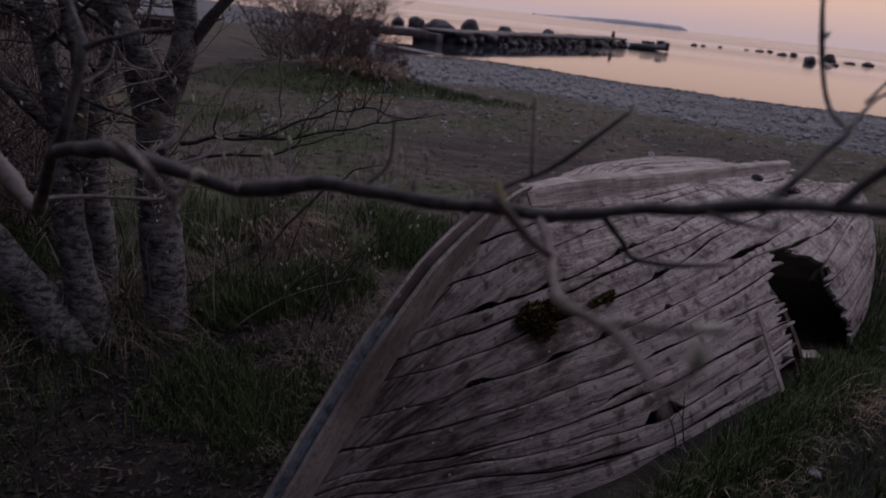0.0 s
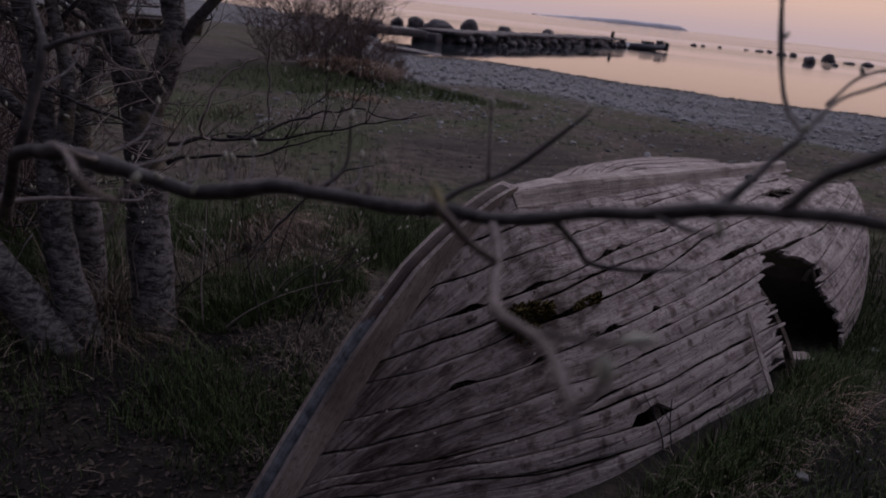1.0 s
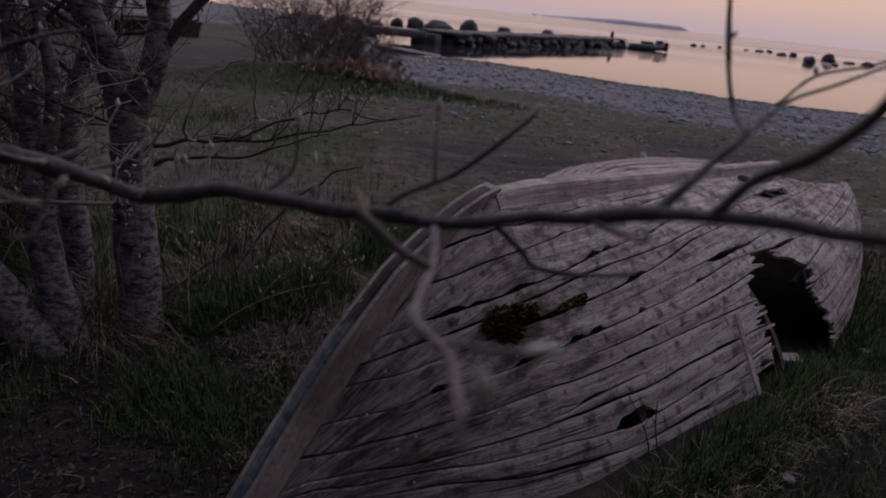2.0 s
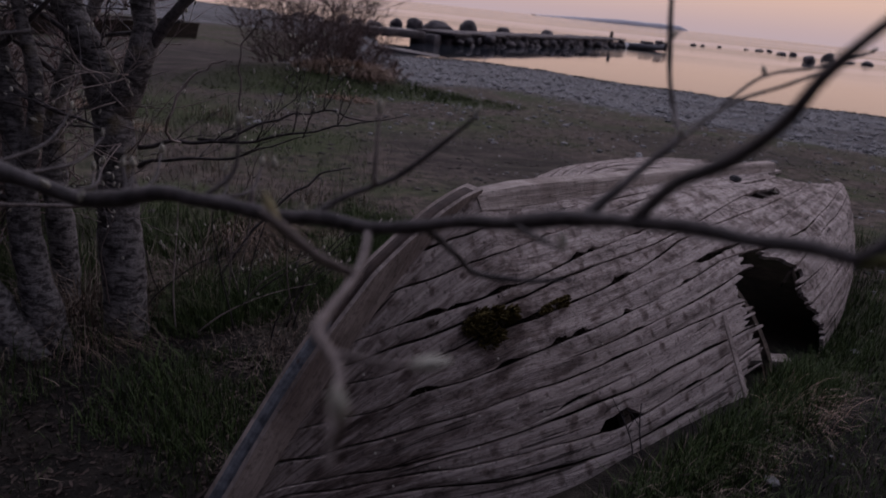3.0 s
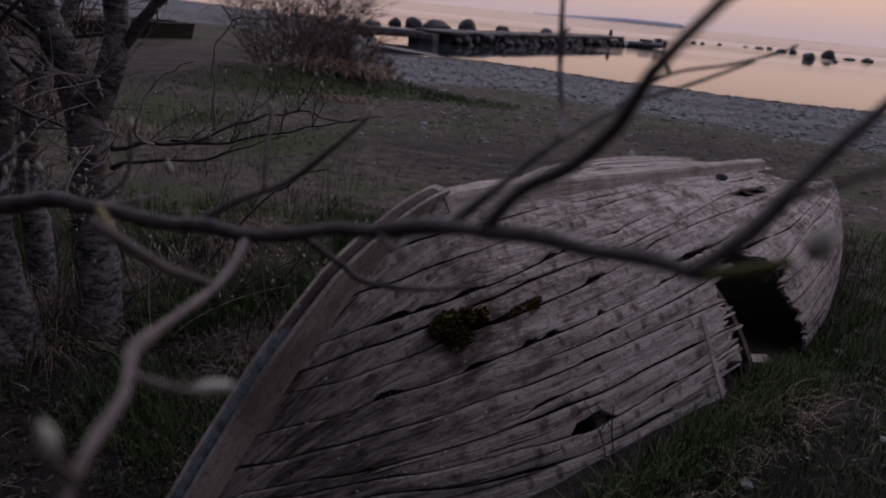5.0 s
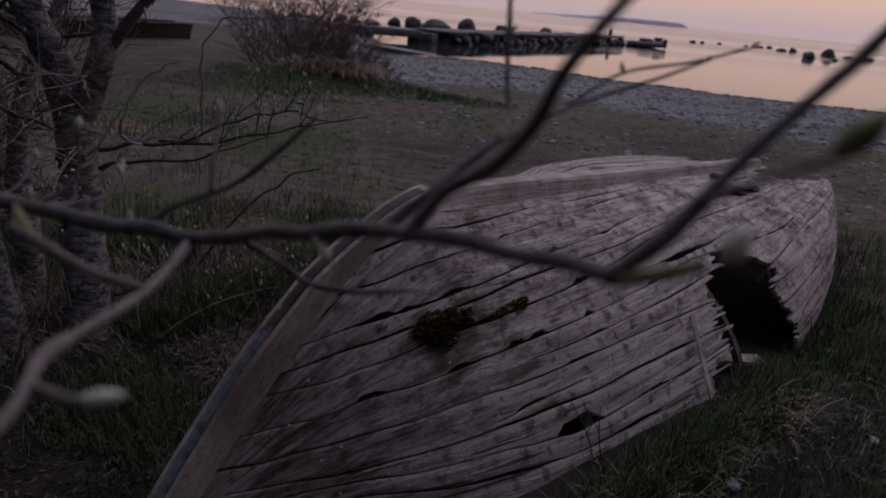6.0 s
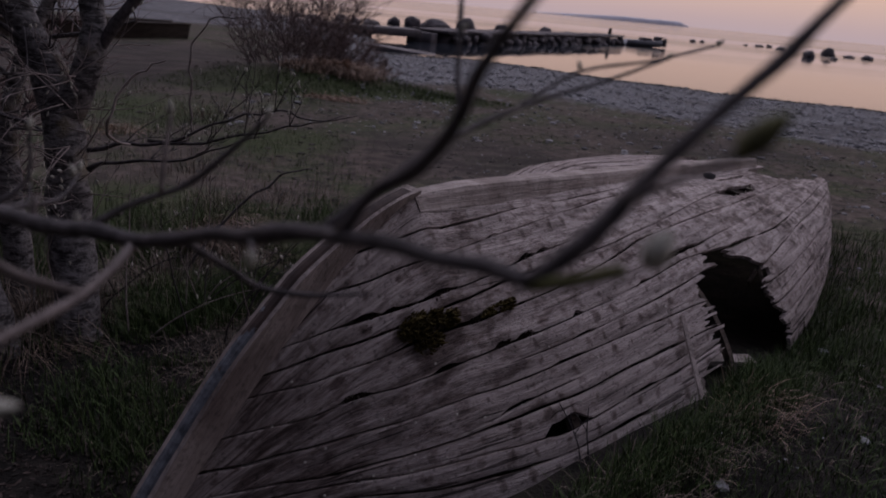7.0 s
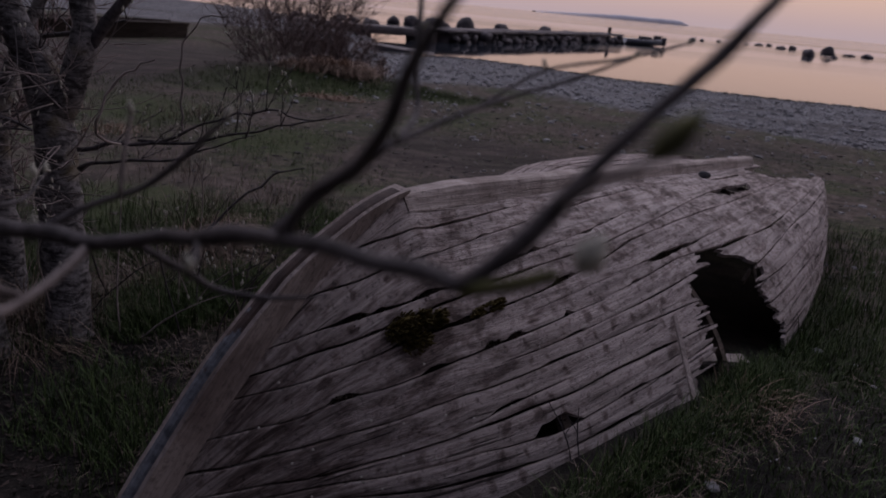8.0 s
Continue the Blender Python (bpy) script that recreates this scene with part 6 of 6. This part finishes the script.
for cx, cy, r, count, h in TUSSOCKS:
    for _ in range(count):
        a, q = rng.uniform(0, 6.283), r * rng.random()
        x, y = cx + math.cos(a) * q, cy + math.sin(a) * q
        if under_boat(x, y):
            continue
        hh = h * rng.uniform(0.5, 1.2) * (0.7 if cy > 9 else 1.0)
        blades.append((x, y, ground_z(x, y) - 0.01, math.cos(a) * hh * rng.uniform(0.1, 0.9) + rng.gauss(0, 0.3) * hh, math.sin(a) * hh * rng.uniform(0.1, 0.9) + rng.gauss(0, 0.3) * hh, hh, rng.uniform(0.0012, 0.0028) * max(1, cy / 9), rng.uniform(0.35 if cy > 9 else 0.2, 1.0)))
for _ in range(8000):
    x, y = rng.uniform(-3.2, 5.0), 1.2 + 10.0 * rng.random() ** 0.9
    if under_boat(x, y) or (y < (3.6 if x < 0.2 else 2.7) and rng.random() < 0.88):
        continue
    ln = rng.uniform(0.04, 0.14)
    a = rng.uniform(0, 6.283)
    blades.append((x, y, ground_z(x, y) + 0.012, math.cos(a) * ln, math.sin(a) * ln, ln * rng.uniform(0.05, 0.35), rng.uniform(0.001, 0.0026), rng.uniform(0.2, 1.0)))
for _ in range(1300):
    s = rng.uniform(-0.85, 1.7)
    p = BOAT_M @ Vector((s, -(lerp(s, ST, BEAM) * 0.98 + rng.uniform(-0.02, 0.22)), 0))
    ln, a = rng.uniform(0.03, 0.13), rng.uniform(0, 6.283)
    blades.append((p.x, p.y, ground_z(p.x, p.y) + 0.01, math.cos(a) * ln, math.sin(a) * ln, ln * rng.uniform(0.1, 0.9), rng.uniform(0.0008, 0.002), rng.uniform(0.2, 0.9)))
for _ in range(1500):
    x, y = rng.uniform(-0.8, 0.1), rng.uniform(2.2, 3.9)
    if under_boat(x, y):
        continue
    ln, a = rng.uniform(0.03, 0.12), rng.uniform(0, 6.283)
    blades.append((x, y, ground_z(x, y) + 0.01, math.cos(a) * ln, math.sin(a) * ln, ln * rng.uniform(0.05, 0.6), rng.uniform(0.0008, 0.0018), rng.uniform(0.2, 0.9)))
ribbons("straw", blades, STRAW, "bleached dead grass stalks bent over the ground", "straw")


# hummocks of long dead grass, combed one way and drooping: centre, radius, blades, height, fall
for cx, cy, r, count, h, fx, fy in ((-0.98, 4.34, 0.22, 620, 0.36, 0.28, -0.22), (-0.78, 4.12, 0.16, 260, 0.24, 0.25, -0.2), (-1.52, 3.32, 0.15, 150, 0.34, 0.1, -0.25), (-1.30, 3.05, 0.16, 110, 0.26, 0.3, -0.2), (-0.5, 4.0, 0.15, 160, 0.18, 0.1, -0.15), (-1.62, 11.4, 0.30, 420, 0.26, 0.1, -0.1), (-1.25, 11.6, 0.25, 260, 0.2, 0.1, -0.1),
                                    (-4.1, 8.6, 0.3, 260, 0.24, 0.1, -0.1), (-3.0, 7.6, 0.3, 240, 0.2, 0.1, -0.1), (-2.3, 13.2, 0.4, 420, 0.36, 0.0, -0.1), (-1.65, 13.55, 0.5, 2600, 0.62, 0.1, -0.1), (-2.0, 13.8, 0.45, 1300, 0.42, 0.0, -0.15),
                                    (1.62, 2.86, 0.12, 90, 0.19, 0.03, -0.05), (1.52, 2.70, 0.10, 60, 0.15, 0.02, -0.04), (1.73, 2.80, 0.10, 60, 0.15, 0.03, -0.04), (1.62, 2.66, 0.10, 50, 0.13, 0.02, -0.04), (1.26, 2.42, 0.14, 80, 0.10, 0.02, -0.04)):
    blades = []
    for _ in range(count):
        a, q = rng.uniform(0, 6.283), r * rng.random() ** 0.7
        x, y = cx + math.cos(a) * q, cy + math.sin(a) * q
        hh = h * rng.uniform(0.4, 1.1)
        reach = hh * rng.uniform(0.2, 0.8) * (0.3 + 0.7 * q / r)
        blades.append((x, y, ground_z(x, y) - 0.01, math.cos(a) * reach + rng.gauss(0, 0.22) * hh + fx * hh / h * rng.uniform(0.3, 1.2), math.sin(a) * reach + rng.gauss(0, 0.22) * hh + fy * hh / h * rng.uniform(0.3, 1.2), hh, rng.uniform(0.001, 0.0024) * (cy / 3.2 if cy > 7 else 1.0), rng.uniform(0.5, 1.15) if cx < 0.5 else rng.uniform(0.25, 0.85)))
    ribbons("dead_grass_tussock", blades, FARTUSSOCK if cy > 7 or cx > 0.5 else TUSSOCK, "brown tussock of long drooping dead grass", "dead grass")


def scatter(name, count, place, size, material, label, category, detail, flat):
    """Small loose pieces in one mesh, each turned and shaped on its own."""
    src = bmesh.new()
    bmesh.ops.create_icosphere(src, subdivisions=detail, radius=1)
    base = np.array([v.co[:] for v in src.verts])
    tri = np.array([[v.index for v in f.verts] for f in src.faces])
    src.free()
    r = np.random.RandomState(count)
    allv, allf = [], []
    for i in range(count):
        x, y = place(r)
        if under_boat(x, y):
            continue
        sz = size(r)
        p = base * (1 + r.uniform(-0.22, 0.22, (len(base), 1))) * (sz * r.uniform(0.6, 1.3), sz * r.uniform(0.6, 1.3), sz * flat * r.uniform(0.6, 1.3))
        c, s = math.cos(i * 1.7), math.sin(i * 1.7)
        p = p @ np.array([[c, s, 0], [-s, c, 0], [0, 0, 1]])
        allf.append(tri + len(allv) * len(base))
        allv.append(p + (x, y, ground_z(x, y) + sz * flat * 0.25))
    v, f = np.concatenate(allv), np.concatenate(allf)
    data = bpy.data.meshes.new(name)
    data.from_pydata(v.tolist(), [], f.tolist())
    data.materials.append(material)
    return tagged(new(name, data), label, category, kind="stuff")


def on_shingle(r):
    x = r.uniform(-9, 22)
    return x, shore_y(x) - 19.5 * r.uniform(0.0, 1.0) ** 0.75


def on_turf(r):
    x = r.uniform(-2.5, 8)
    return x, r.uniform(8.5 if x < 0.5 else 6.5, 16)


scatter("shingle", 11000, on_shingle, lambda r: 0.016 + 0.075 * r.uniform() ** 4, PEBBLE, "grey rounded shingle covering the beach slope", "shingle", 1, 0.55)


def on_wrack(r):
    x = r.uniform(-4, 24)
    return x, shore_y(x) - 0.35 - 0.35 * abs(r.normal())


scatter("seaweed", 2600, on_wrack, lambda r: 0.05 + 0.10 * r.uniform() ** 2, LITTER, "dark line of washed-up seaweed along the waterline", "seaweed", 1, 0.35)
scatter("pale_stones", 1700, on_turf, lambda r: 0.010 + 0.05 * r.uniform() ** 5, PEBBLE, "scattered pale stones on the thin turf", "stones", 1, 0.5)
scatter("field_litter", 2600, lambda r: (r.uniform(-4, 7), r.uniform(4.5, 14)), lambda r: 0.012 + 0.03 * r.uniform() ** 2, LITTER, "dark plant litter and clods over dry turf", "litter", 1, 0.25)
LEAF = blade_material("fallen_alder_leaves", (0.010, 0.008, 0.007), (0.075, 0.054, 0.047), 0.85)


def fallen_leaves(count, place):
    """Curled dead leaves and bark flakes, each a bent blade of four faces."""
    r, verts, faces = np.random.RandomState(8), [], []
    for _ in range(count):
        x, y = place(r)
        if under_boat(x, y):
            continue
        ln, a, lift = 0.005 + 0.014 * r.uniform() ** 1.8, r.uniform(0, 6.283), r.uniform(-0.5, 0.7)
        c, d, w, k = math.cos(a), math.sin(a), ln * r.uniform(0.25, 0.5), r.uniform(-0.5, 0.6) * ln
        z, i = ground_z(x, y) + 0.004 + ln * abs(lift) * 0.5, len(verts)
        for u, v in ((-1, 0), (-0.3, -1), (-0.2, 0), (-0.3, 1), (0.45, -0.8), (0.45, 0), (0.45, 0.8), (1, 0.1)):
            verts.append((x + c * u * ln - d * v * w, y + d * u * ln + c * v * w, z + lift * u * ln * 0.6 + k * abs(v) + 0.25 * k * u * u))
        faces += [(i, i + 1, i + 2), (i, i + 2, i + 3), (i + 1, i + 4, i + 5, i + 2), (i + 2, i + 5, i + 6, i + 3), (i + 4, i + 7, i + 5), (i + 5, i + 7, i + 6)]
    data = bpy.data.meshes.new("leaf_litter")
    data.from_pydata(verts, [], faces)
    data.materials.append(LEAF)
    tagged(new("leaf_litter", data), "curled brown dead leaves and bark flakes on dark soil", "leaf litter", kind="stuff")


fallen_leaves(20000, lambda r: (r.uniform(-2.6, 0.6), 1.2 + 2.9 * r.uniform() ** 1.1))
scatter("small_stones", 260, lambda r: (r.uniform(1.3, 4.2), r.uniform(1.7, 5.2)), lambda r: 0.006 + 0.026 * r.uniform() ** 3, PEBBLE, "small pale stones lying in grass beside the boat", "stones", 1, 0.5)
